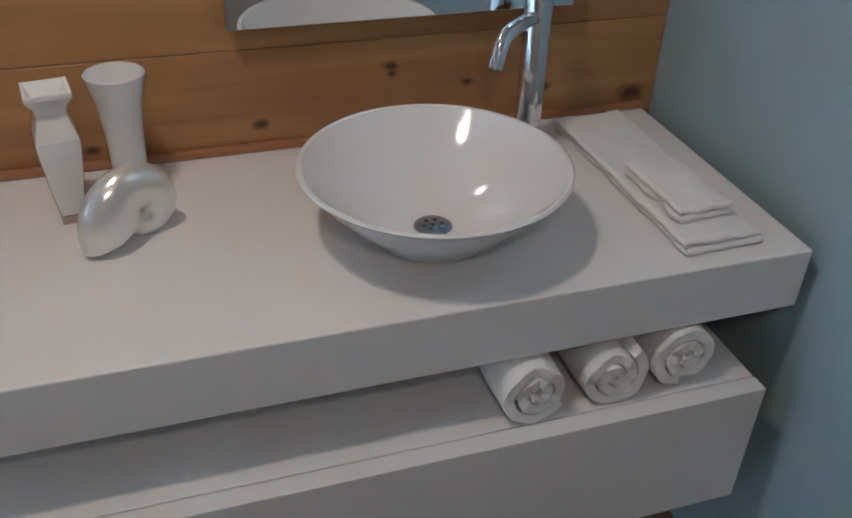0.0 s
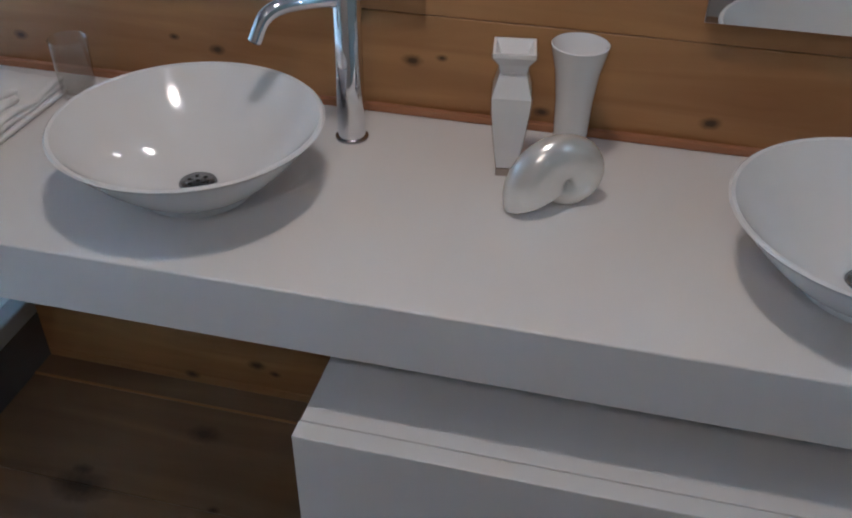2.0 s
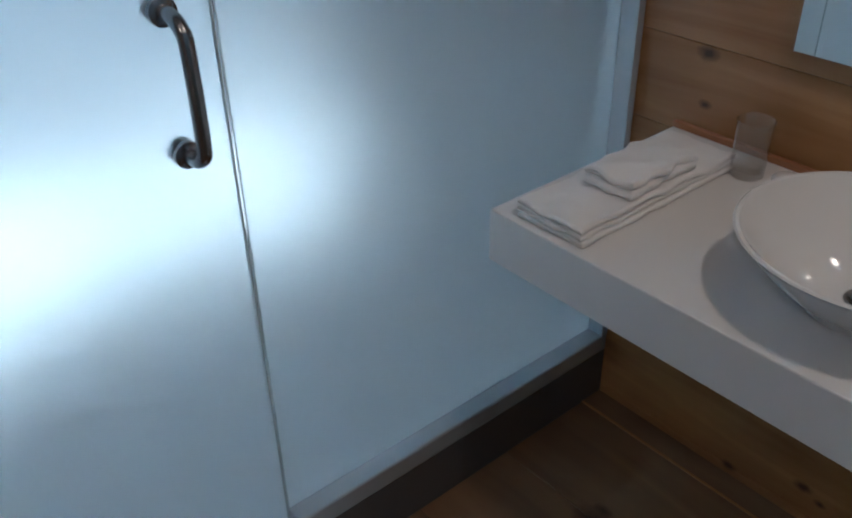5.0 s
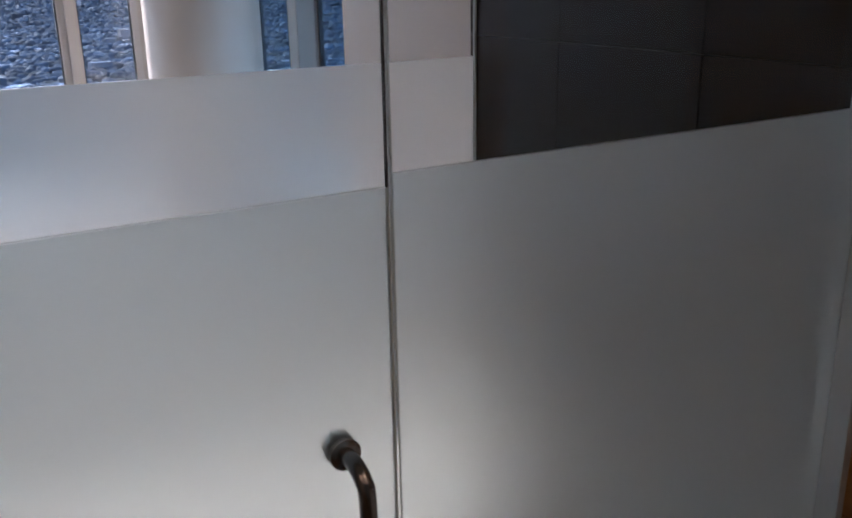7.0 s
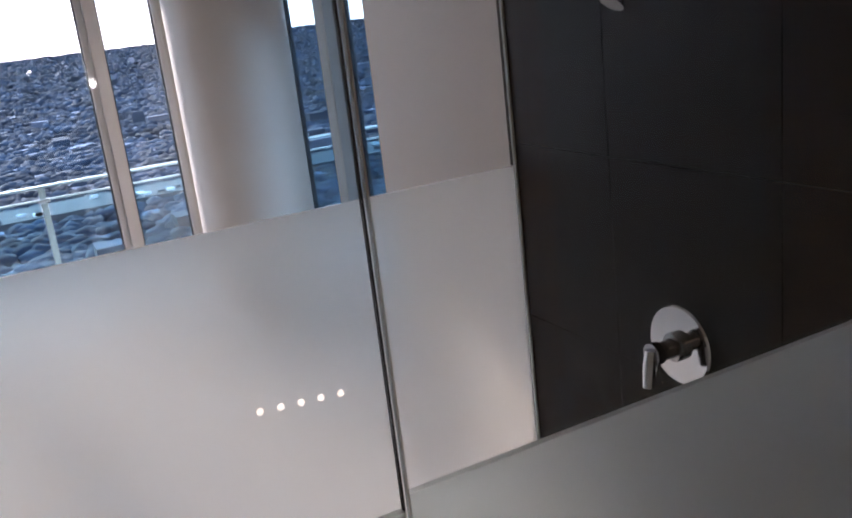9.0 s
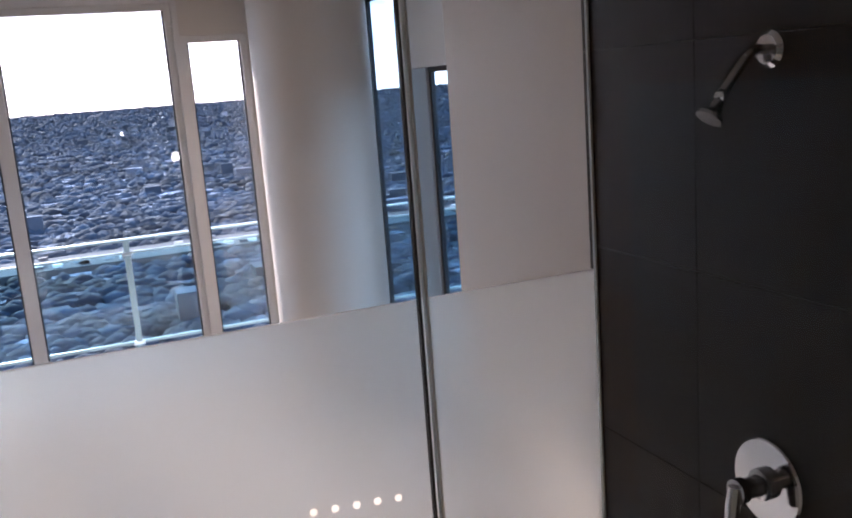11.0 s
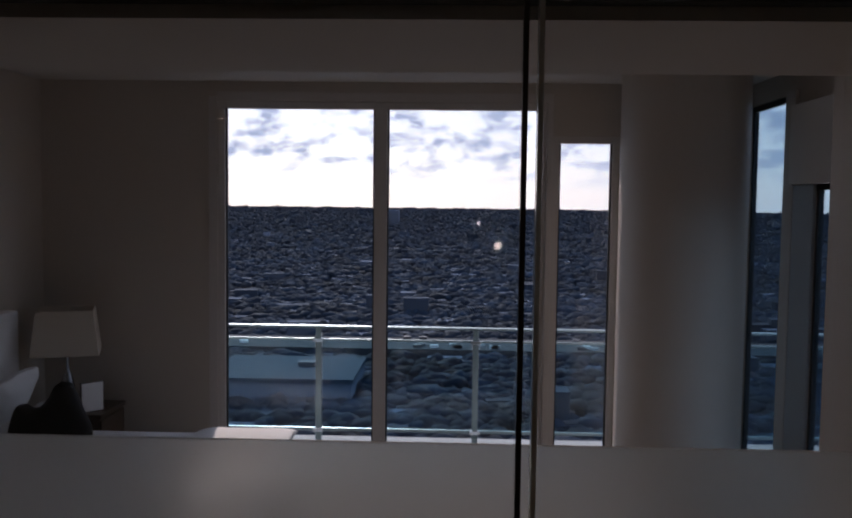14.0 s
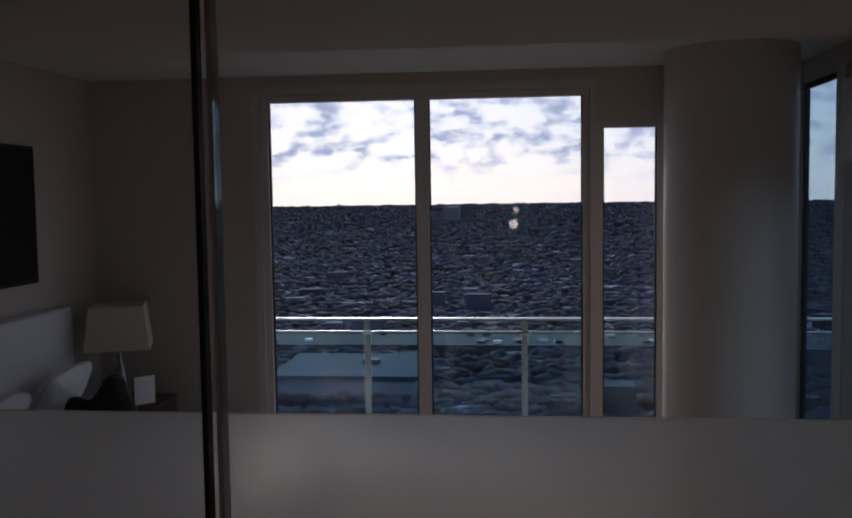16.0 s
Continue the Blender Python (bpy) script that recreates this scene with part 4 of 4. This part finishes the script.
def pillow(x, y, z, rx, rz, label, m=None):
    bm = bmesh.new()
    bmesh.ops.create_uvsphere(bm, u_segments=64, v_segments=36, radius=1)
    for v in bm.verts:
        p = v.co.copy()
        sx, sy = abs(p.x) ** 0.55 * (1 if p.x > 0 else -1), abs(p.y) ** 0.55 * (1 if p.y > 0 else -1)
        edge = max(abs(sx), abs(sy))
        pinch = 1 - 0.10 * (1 - min(abs(sx), abs(sy))) * edge ** 3
        v.co = Vector((sx * 0.31 * pinch, sy * 0.21 * pinch, p.z * 0.075 * (1 - 0.75 * edge ** 5)))
        v.co += Vector((0.3, 0.4, 1.0)) * (0.016 * noise.noise(v.co * 7 + Vector((x, y, z))) + 0.006 * noise.noise(v.co * 22))
    ob = part("pillow", bm, m or M_LINEN, smooth=True)
    ob.location, ob.rotation_euler = (x, y, z), (rx, 0, rz)
    tagged(ob, label, "pillow", "pillows on the bed")


pillow(-4.80, -3.60, 0.69, radians(58), 0.05, "plump white pillow leaning on the headboard beside the lamp")
pillow(-4.06, -3.60, 0.65, radians(62), -0.04, "plump white pillow leaning on the headboard")
pillow(-4.62, -3.38, 0.585, radians(30), 0.12, "white pillow lying against the upright ones")


def nightstand():
    n = thing("nightstand", (-5.50, -3.44, -0.095), "small dark wooden nightstand between bed and window wall", "nightstand")
    part("body", box(-0.21, 0.21, -0.20, 0.20, 0.15, 0.555, 0.004), M_DARKWOOD, n)
    part("top", box(-0.22, 0.22, -0.21, 0.22, 0.556, 0.585, 0.004), M_DARKWOOD, n)
    part("drawer_front", box(-0.20, 0.20, 0.201, 0.215, 0.33, 0.54, 0.003), M_DARKWOOD, n)
    for x in (-0.18, 0.18):
        for y in (-0.17, 0.17):
            part("leg", box(x - 0.02, x + 0.02, y - 0.02, y + 0.02, 0.095, 0.1495), M_DARKWOOD, n)
nightstand()


def lamp():
    l = thing("table_lamp", (-5.44, -3.51, 0.491), "table lamp with a tapered square cream shade on the nightstand", "lamp")
    part("foot", lathe([(0, 0), (0.075, 0), (0.075, 0.012), (0.02, 0.02), (0, 0.02)], 32), M_STEEL, l, smooth=True)
    part("stem", lathe([(0, 0.02), (0.035, 0.02), (0.055, 0.10), (0.035, 0.22), (0.012, 0.28), (0.012, 0.50), (0, 0.50)], 32), M_STEEL, l, smooth=True)
    bm = bmesh.new()
    def ring(h, z):
        return [bm.verts.new((sx * h, sy * h, z)) for sx, sy in ((-1, -1), (1, -1), (1, 1), (-1, 1))]
    a, b2, c, d = ring(0.210, 0.385), ring(0.175, 0.675), ring(0.170, 0.675), ring(0.205, 0.385)
    for p, q in ((a, b2), (b2, c), (c, d), (d, a)):
        for k in range(4):
            bm.faces.new((p[k], p[(k + 1) % 4], q[(k + 1) % 4], q[k]))
    bmesh.ops.rotate(bm, verts=bm.verts, matrix=Matrix.Rotation(radians(20), 3, "Z"))
    part("shade", bm, M_SHADE, l)
lamp()


def photo():
    f = thing("photo_frame", (-5.36, -3.31, 0.491), "small standing photo frame with a pale picture on the nightstand", "picture frame")
    bm = box(-0.08, 0.08, -0.006, 0.006, 0, 0.205, 0.002)
    part("frame", bm, M_DARKWOOD, f)
    part("print", box(-0.072, 0.072, 0.0065, 0.008, 0.008, 0.197), M_PAPER, f)
    f.rotation_euler = (0, 0, radians(-42))
photo()


def handbag():
    bm = bmesh.new()
    bmesh.ops.create_uvsphere(bm, u_segments=40, v_segments=24, radius=1)
    for v in bm.verts:
        p = v.co.copy()
        top = 0.28 + 0.17 * math.exp(-((p.x - 0.25) / 0.30) ** 2) + 0.07 * math.exp(-((p.x + 0.55) / 0.22) ** 2)
        flat = (1 - abs(p.z) ** 3) ** 0.33
        v.co = Vector((p.x / max(0.35, math.hypot(p.x, p.y)) * 0.225 * flat, p.y / max(0.35, math.hypot(p.x, p.y)) * 0.10 * flat, (p.z * 0.5 + 0.5) * top))
        v.co.z += 0.010 * noise.noise(p * 4) if v.co.z > 0.03 else 0
    ob = part("black_bag", bm, M_BLACK, smooth=True)
    ob.location, ob.rotation_euler = (-4.40, -3.14, 0.452), (0, 0, radians(97))
    tagged(ob, "soft slouching black bag lying on the bed", "bag")
handbag()


def picture():
    p = thing("wall_picture", (-4.45, Y_LEFT + 0.002, 1.79), "large dark framed print on the wall above the headboard", "picture")
    part("frame", box(-0.55, 0.55, 0.0, 0.03, -0.43, 0.43, 0.003), M_DARKFRAME, p)
    part("print", box(-0.53, 0.53, 0.031, 0.034, -0.41, 0.41), M_ART, p)
picture()


def sprinkler():
    s = thing("ceiling_sprinkler", (-2.9, -2.2, H_BED), "small ceiling sprinkler on a round plate", "sprinkler")
    part("plate", lathe([(0, -0.001), (0.035, -0.001), (0.03, -0.008), (0, -0.008)], 24), M_PLATE, s, smooth=True)
    part("nozzle", lathe([(0, -0.009), (0.010, -0.009), (0.008, -0.03), (0.018, -0.034), (0.018, -0.037), (0, -0.038)], 20), M_STEEL, s, smooth=True)
sprinkler()


# ---- the city far below ----
def stuff_material(name, a, b, rough=0.9):
    m = bpy.data.materials.new(name)
    m.use_nodes = True
    n, l = m.node_tree.nodes, m.node_tree.links
    p = n["Principled BSDF"]; p.inputs["Roughness"].default_value = rough; p.inputs["Specular IOR Level"].default_value = 0.08
    r0 = 0.3
    g = n.new("ShaderNodeNewGeometry"); r = n.new("ShaderNodeValToRGB")
    r.color_ramp.elements[0].color, r.color_ramp.elements[1].color = (*a, 1), (*b, 1)
    r.color_ramp.elements[0].position = r0
    l.new(g.outputs["Random Per Island"], r.inputs[0])
    t = n.new("ShaderNodeTexNoise"); t.inputs["Scale"].default_value = 0.014; t.inputs["Detail"].default_value = 7
    l.new(g.outputs["Position"], t.inputs["Vector"])
    h = n.new("ShaderNodeHueSaturation"); mr = n.new("ShaderNodeMapRange"); mr.inputs["From Min"].default_value = 0.3; mr.inputs["From Max"].default_value = 0.7; mr.inputs["To Min"].default_value = 0.35; mr.inputs["To Max"].default_value = 1.45
    l.new(t.outputs["Fac"], mr.inputs["Value"]); l.new(mr.outputs[0], h.inputs["Value"]); l.new(r.outputs[0], h.inputs["Color"])
    l.new(h.outputs[0], p.inputs["Base Color"])
    return m


def ground_z(r):
    t = np.clip((np.asarray(r, float) - 1200) / 3650, 0, 1)
    return -92 + 56 * t ** 1.35


def ground():
    rs = [0, 120, 300, 600, 900, 1200] + [1200 + 3650 * k / 16 for k in range(1, 17)]
    bm = bmesh.new(); seg = 96; rings = []
    for r in rs:
        z = float(ground_z(r))
        rings.append([bm.verts.new((0, 0, z))] if r == 0 else [bm.verts.new((r * math.cos(2 * math.pi * k / seg), r * math.sin(2 * math.pi * k / seg), z)) for k in range(seg)])
    for a, b in zip(rings, rings[1:]):
        for k in range(seg):
            q = (k + 1) % seg
            bm.faces.new((a[0], b[k], b[q]) if len(a) == 1 else (a[k], a[q], b[q], b[k]))
    # the ground's blue is distance haze mixed into its base colour
    m = mat("haze_blue_ground", (0.008, 0.017, 0.033), 0.95, var=0.7, scale=0.02, fine=0.15, bump=0.0, spec=0.05)
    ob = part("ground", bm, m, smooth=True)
    tagged(ob, "wide flat city ground reaching to the horizon, blued for haze", "ground", kind="structure")
ground()


def boxes_mesh(name, cx, cy, cz, sx, sy, sz, rot, material, label, category, roof_material=None):
    n = len(cx)
    base = np.array([(-1, -1, 0), (1, -1, 0), (1, 1, 0), (-1, 1, 0), (-1, -1, 1), (1, -1, 1), (1, 1, 1), (-1, 1, 1)], float)
    faces = np.array([(0, 1, 5, 4), (1, 2, 6, 5), (2, 3, 7, 6), (3, 0, 4, 7), (4, 5, 6, 7)])
    c, s = np.cos(rot), np.sin(rot)
    X = base[None, :, 0] * sx[:, None] / 2; Y = base[None, :, 1] * sy[:, None] / 2; Z = base[None, :, 2] * sz[:, None]
    V = np.stack([cx[:, None] + X * c[:, None] - Y * s[:, None], cy[:, None] + X * s[:, None] + Y * c[:, None], cz[:, None] + Z], -1).reshape(-1, 3)
    F = (faces[None] + 8 * np.arange(n)[:, None, None]).reshape(-1, 4)
    me = bpy.data.meshes.new(name); me.from_pydata(V.tolist(), [], F.tolist()); me.materials.append(material)
    if roof_material:
        me.materials.append(roof_material)
        me.polygons.foreach_set("material_index", np.tile([0, 0, 0, 0, 1], n))
    ob = new(name, me)
    return tagged(ob, label, category, kind="stuff")


def city():
    rng = np.random.default_rng(4)
    n = 15000
    r = 330 * (4700 / 330) ** (rng.random(n) ** 0.66)
    a = radians(78) + rng.random(n) * radians(150)
    x, y = r * np.cos(a), r * np.sin(a)
    pitch = 31.0
    x = np.where(rng.random(n) < 0.8, np.round(x / pitch) * pitch + rng.normal(0, 9, n), x)
    keep = ~((np.abs(x + 540) < 36)) & ~((np.abs(x + 415) < 45) & (np.abs(y + 78) < 60))
    keep &= (r < 2300) | (rng.random(n) < 0.3)
    x, y, r = x[keep], y[keep], r[keep]; n = len(x)
    sx, sy = rng.uniform(7, 14, n), rng.uniform(9, 24, n)
    big = rng.random(n) < 0.02; sy = np.where(big, sy * 2.2, sy)
    h = rng.uniform(2.5, 4.5, n) + (rng.random(n) < 0.02) * rng.uniform(4, 12, n)
    # roof and wall colours carry the bluish distance haze
    roofs = stuff_material("haze_blue_roofs", (0.015, 0.026, 0.045), (0.105, 0.145, 0.22))
    boxes_mesh("house_field", x, y, ground_z(r) - 1, sx, sy, h + 1, rng.normal(0.05, 0.12, n), stuff_material("haze_blue_walls", (0.014, 0.024, 0.040), (0.08, 0.105, 0.15)), "thousands of low city houses far below, coloured with blue haze", "houses", roofs)
    # taller blocks
    n = 34
    r = rng.uniform(1300, 4400, n); a = radians(80) + rng.random(n) * radians(150)
    boxes_mesh("tower_field", r * np.cos(a), r * np.sin(a), ground_z(r) - 1, rng.uniform(12, 24, n), rng.uniform(14, 30, n), rng.uniform(10, 26, n), rng.normal(0, 0.1, n), stuff_material("city_towers", (0.03, 0.035, 0.05), (0.12, 0.13, 0.16)), "scattered apartment blocks near the horizon", "buildings")
    # tree crowns
    n = 85000
    r = 260 * (4700 / 260) ** (rng.random(n) ** 0.66); a = radians(76) + rng.random(n) * radians(154)
    x, y = r * np.cos(a), r * np.sin(a)
    keep = (np.abs(x + 540) > 26)
    x, y, r = x[keep], y[keep], r[keep]; n = len(x)
    tb = bmesh.new(); bmesh.ops.create_icosphere(tb, subdivisions=1, radius=1)
    v0 = np.array([v.co[:] for v in tb.verts]); f0 = np.array([[v.index for v in f.verts] for f in tb.faces]); tb.free()
    s = rng.uniform(2.8, 6.0, n) * (0.9 + r / 7000)
    jit = 1 + rng.normal(0, 0.16, (n, len(v0), 1))
    V = v0[None] * jit * s[:, None, None] * np.array([1.2, 1.2, 0.75])
    V += np.stack([x, y, ground_z(r) + s * 0.5], -1)[:, None]
    F = (f0[None] + len(v0) * np.arange(n)[:, None, None]).reshape(-1, 3)
    me = bpy.data.meshes.new("tree_field"); me.from_pydata(V.reshape(-1, 3).tolist(), [], F.tolist())
    # crown colours are pushed from green to blue to imitate haze
    me.materials.append(stuff_material("haze_blue_trees", (0.005, 0.013, 0.026), (0.015, 0.032, 0.058)))
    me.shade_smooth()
    tagged(new("tree_field", me), "street trees in haze-tinted dark blue spread between the houses", "trees", kind="stuff")
city()


def far_blocks():
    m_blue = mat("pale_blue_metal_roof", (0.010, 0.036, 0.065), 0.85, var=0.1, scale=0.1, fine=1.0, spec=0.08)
    # white walls dimmed and blued in colour to suggest distance haze
    m_hazed_wall = mat("hazed_tower_wall", (0.11, 0.14, 0.20), 0.8, var=0.05, scale=0.1, fine=1.0, spec=0.1)
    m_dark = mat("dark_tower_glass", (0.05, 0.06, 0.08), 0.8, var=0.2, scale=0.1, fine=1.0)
    z = float(ground_z(415))
    w = thing("warehouse", (-415, -80, z), "large low warehouse with a pale blue roof far below", "building")
    part("wall", box(-28, 28, -33, 33, -1, 12), m_hazed_wall, w)
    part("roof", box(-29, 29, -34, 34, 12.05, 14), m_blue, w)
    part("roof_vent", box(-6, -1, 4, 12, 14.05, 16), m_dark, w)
    z = float(ground_z(2900))
    t = thing("apartment_tower", (-2890, -216, z), "white apartment block dimmed blue for haze, standing above the low houses", "building")
    part("wall", box(-20, 20, -27, 27, -2, 44), m_hazed_wall, t)
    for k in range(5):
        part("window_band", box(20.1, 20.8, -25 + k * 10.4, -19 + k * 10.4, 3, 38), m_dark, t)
    pink = mat("pinkish_facade", (0.34, 0.24, 0.22), 0.7, var=0.08, scale=0.1, fine=1.0)
    for (d, ang, wd, ht) in ((620, 126.0, 26, 86), (760, 121.5, 30, 74), (900, 130.0, 34, 80), (560, 117, 24, 50)):
        x, y = d * math.cos(radians(ang)), d * math.sin(radians(ang))
        z = float(ground_z(d))
        b = thing("apartment_block", (x, y, z), "pinkish apartment block with rows of windows seen from the side window", "building", "apartment blocks beyond the side window")
        part("wall", box(-wd / 2, wd / 2, -wd / 2, wd / 2, -1, ht), pink, b)
        part("roof", box(-wd / 2 - 0.5, wd / 2 + 0.5, -wd / 2 - 0.5, wd / 2 + 0.5, ht + 0.05, ht + 1.5), m_hazed_wall, b)
        nf = int(ht / 4)
        for f in range(nf):
            part("window_band", box(-wd / 2 + 1.5, wd / 2 - 1.5, -wd / 2 - 0.4, -wd / 2 - 0.05, f * 4 + 1.4, f * 4 + 3.0), m_dark, b)
            part("window_band", box(wd / 2 + 0.05, wd / 2 + 0.4, -wd / 2 + 1.5, wd / 2 - 1.5, f * 4 + 1.4, f * 4 + 3.0), m_dark, b)
    road = part("road", box(-562, -518, -1400, 1400, float(ground_z(540)) + 0.05, float(ground_z(540)) + 6), mat("motorway_asphalt", (0.035, 0.042, 0.052), 0.9, var=0.15, scale=0.3, fine=2.0, spec=0.1))
    tagged(road, "raised grey motorway crossing the city", "road", kind="structure")
    rng = np.random.default_rng(9)
    n = 130
    lane = np.repeat(np.array([-556, -550, -531, -525]), 33)[:n]
    zr = float(ground_z(540)) + 6.02
    boxes_mesh("distant_cars", lane + 0.0, rng.uniform(-700, 700, n), np.full(n, zr), np.full(n, 2.2), np.full(n, 5.0), np.full(n, 1.7), np.zeros(n), stuff_material("car_paint", (0.06, 0.06, 0.07), (0.8, 0.8, 0.8), 0.4), "small cars on the motorway far below", "cars")
far_blocks()


# ---- boards and tiles ----
def boards():
    wall = tagged(new("pine_cladding"), "horizontal knotty pine boards covering the washroom wall", "wall", kind="structure")
    z, k = -0.165, 0
    while z < H_BATH:
        z0, z1 = max(z, -0.02), min(z + 0.185, H_BATH)
        part("plank", box(0.0, WALL_R - 0.001, 0.0 - 0.0, 0.0215, z0 + 0.0007, z1 - 0.0007, 0.0012, 1), M_WALLWOOD, wall)
        z += 0.185
        k += 1
    floor = tagged(new("pine_floorboards"), "wide knotty pine floorboards", "floor", kind="structure")
    y = -0.07
    part("plank", box(0.0, WALL_R, y + 0.001, -0.001, -0.0215, 0.0, 0.0015, 1), M_FLOORWOOD, floor)
    part("floor_bead", box(0.046, WALL_R - 0.002, y - 0.003, y + 0.004, 0.0005, 0.0035, 0.001, 1), M_WALLWOOD, floor)
    while y > -2.74:
        y0 = max(y - 0.265, -2.749)
        cut = random.Random(int(y * 1000)).uniform(0.9, 1.5)
        x_in = 0.0449
        part("plank", box(x_in, cut - 0.0008, y0 + 0.0008, y - 0.0008, -0.0215, 0.0, 0.0015, 1), M_FLOORWOOD, floor)
        part("plank", box(cut + 0.0008, WALL_R - 0.001, y0 + 0.0008, y - 0.0008, -0.0215, 0.0, 0.0015, 1), M_FLOORWOOD, floor)
        y -= 0.265
boards()


def tiles():
    w = tagged(new("shower_tiles"), "large square charcoal tiles on the shower wall", "wall", kind="structure")
    th, g = 0.44, 0.0016
    x_edges = [FX - 0.018, -0.81, -0.37, -0.021]
    for i, (a, b) in enumerate(zip(x_edges, x_edges[1:])):
        z = -0.205
        while z < H_BATH:
            z0, z1 = max(z, 0.021), min(z + th, H_BATH - 0.001)
            if z1 - z0 > 0.02:
                part("tile", box(a + g / 2, b - g / 2, -0.0, 0.0115, z0 + g / 2, z1 - g / 2, 0.0005, 1), M_TILE, w)
            z += th
tiles()
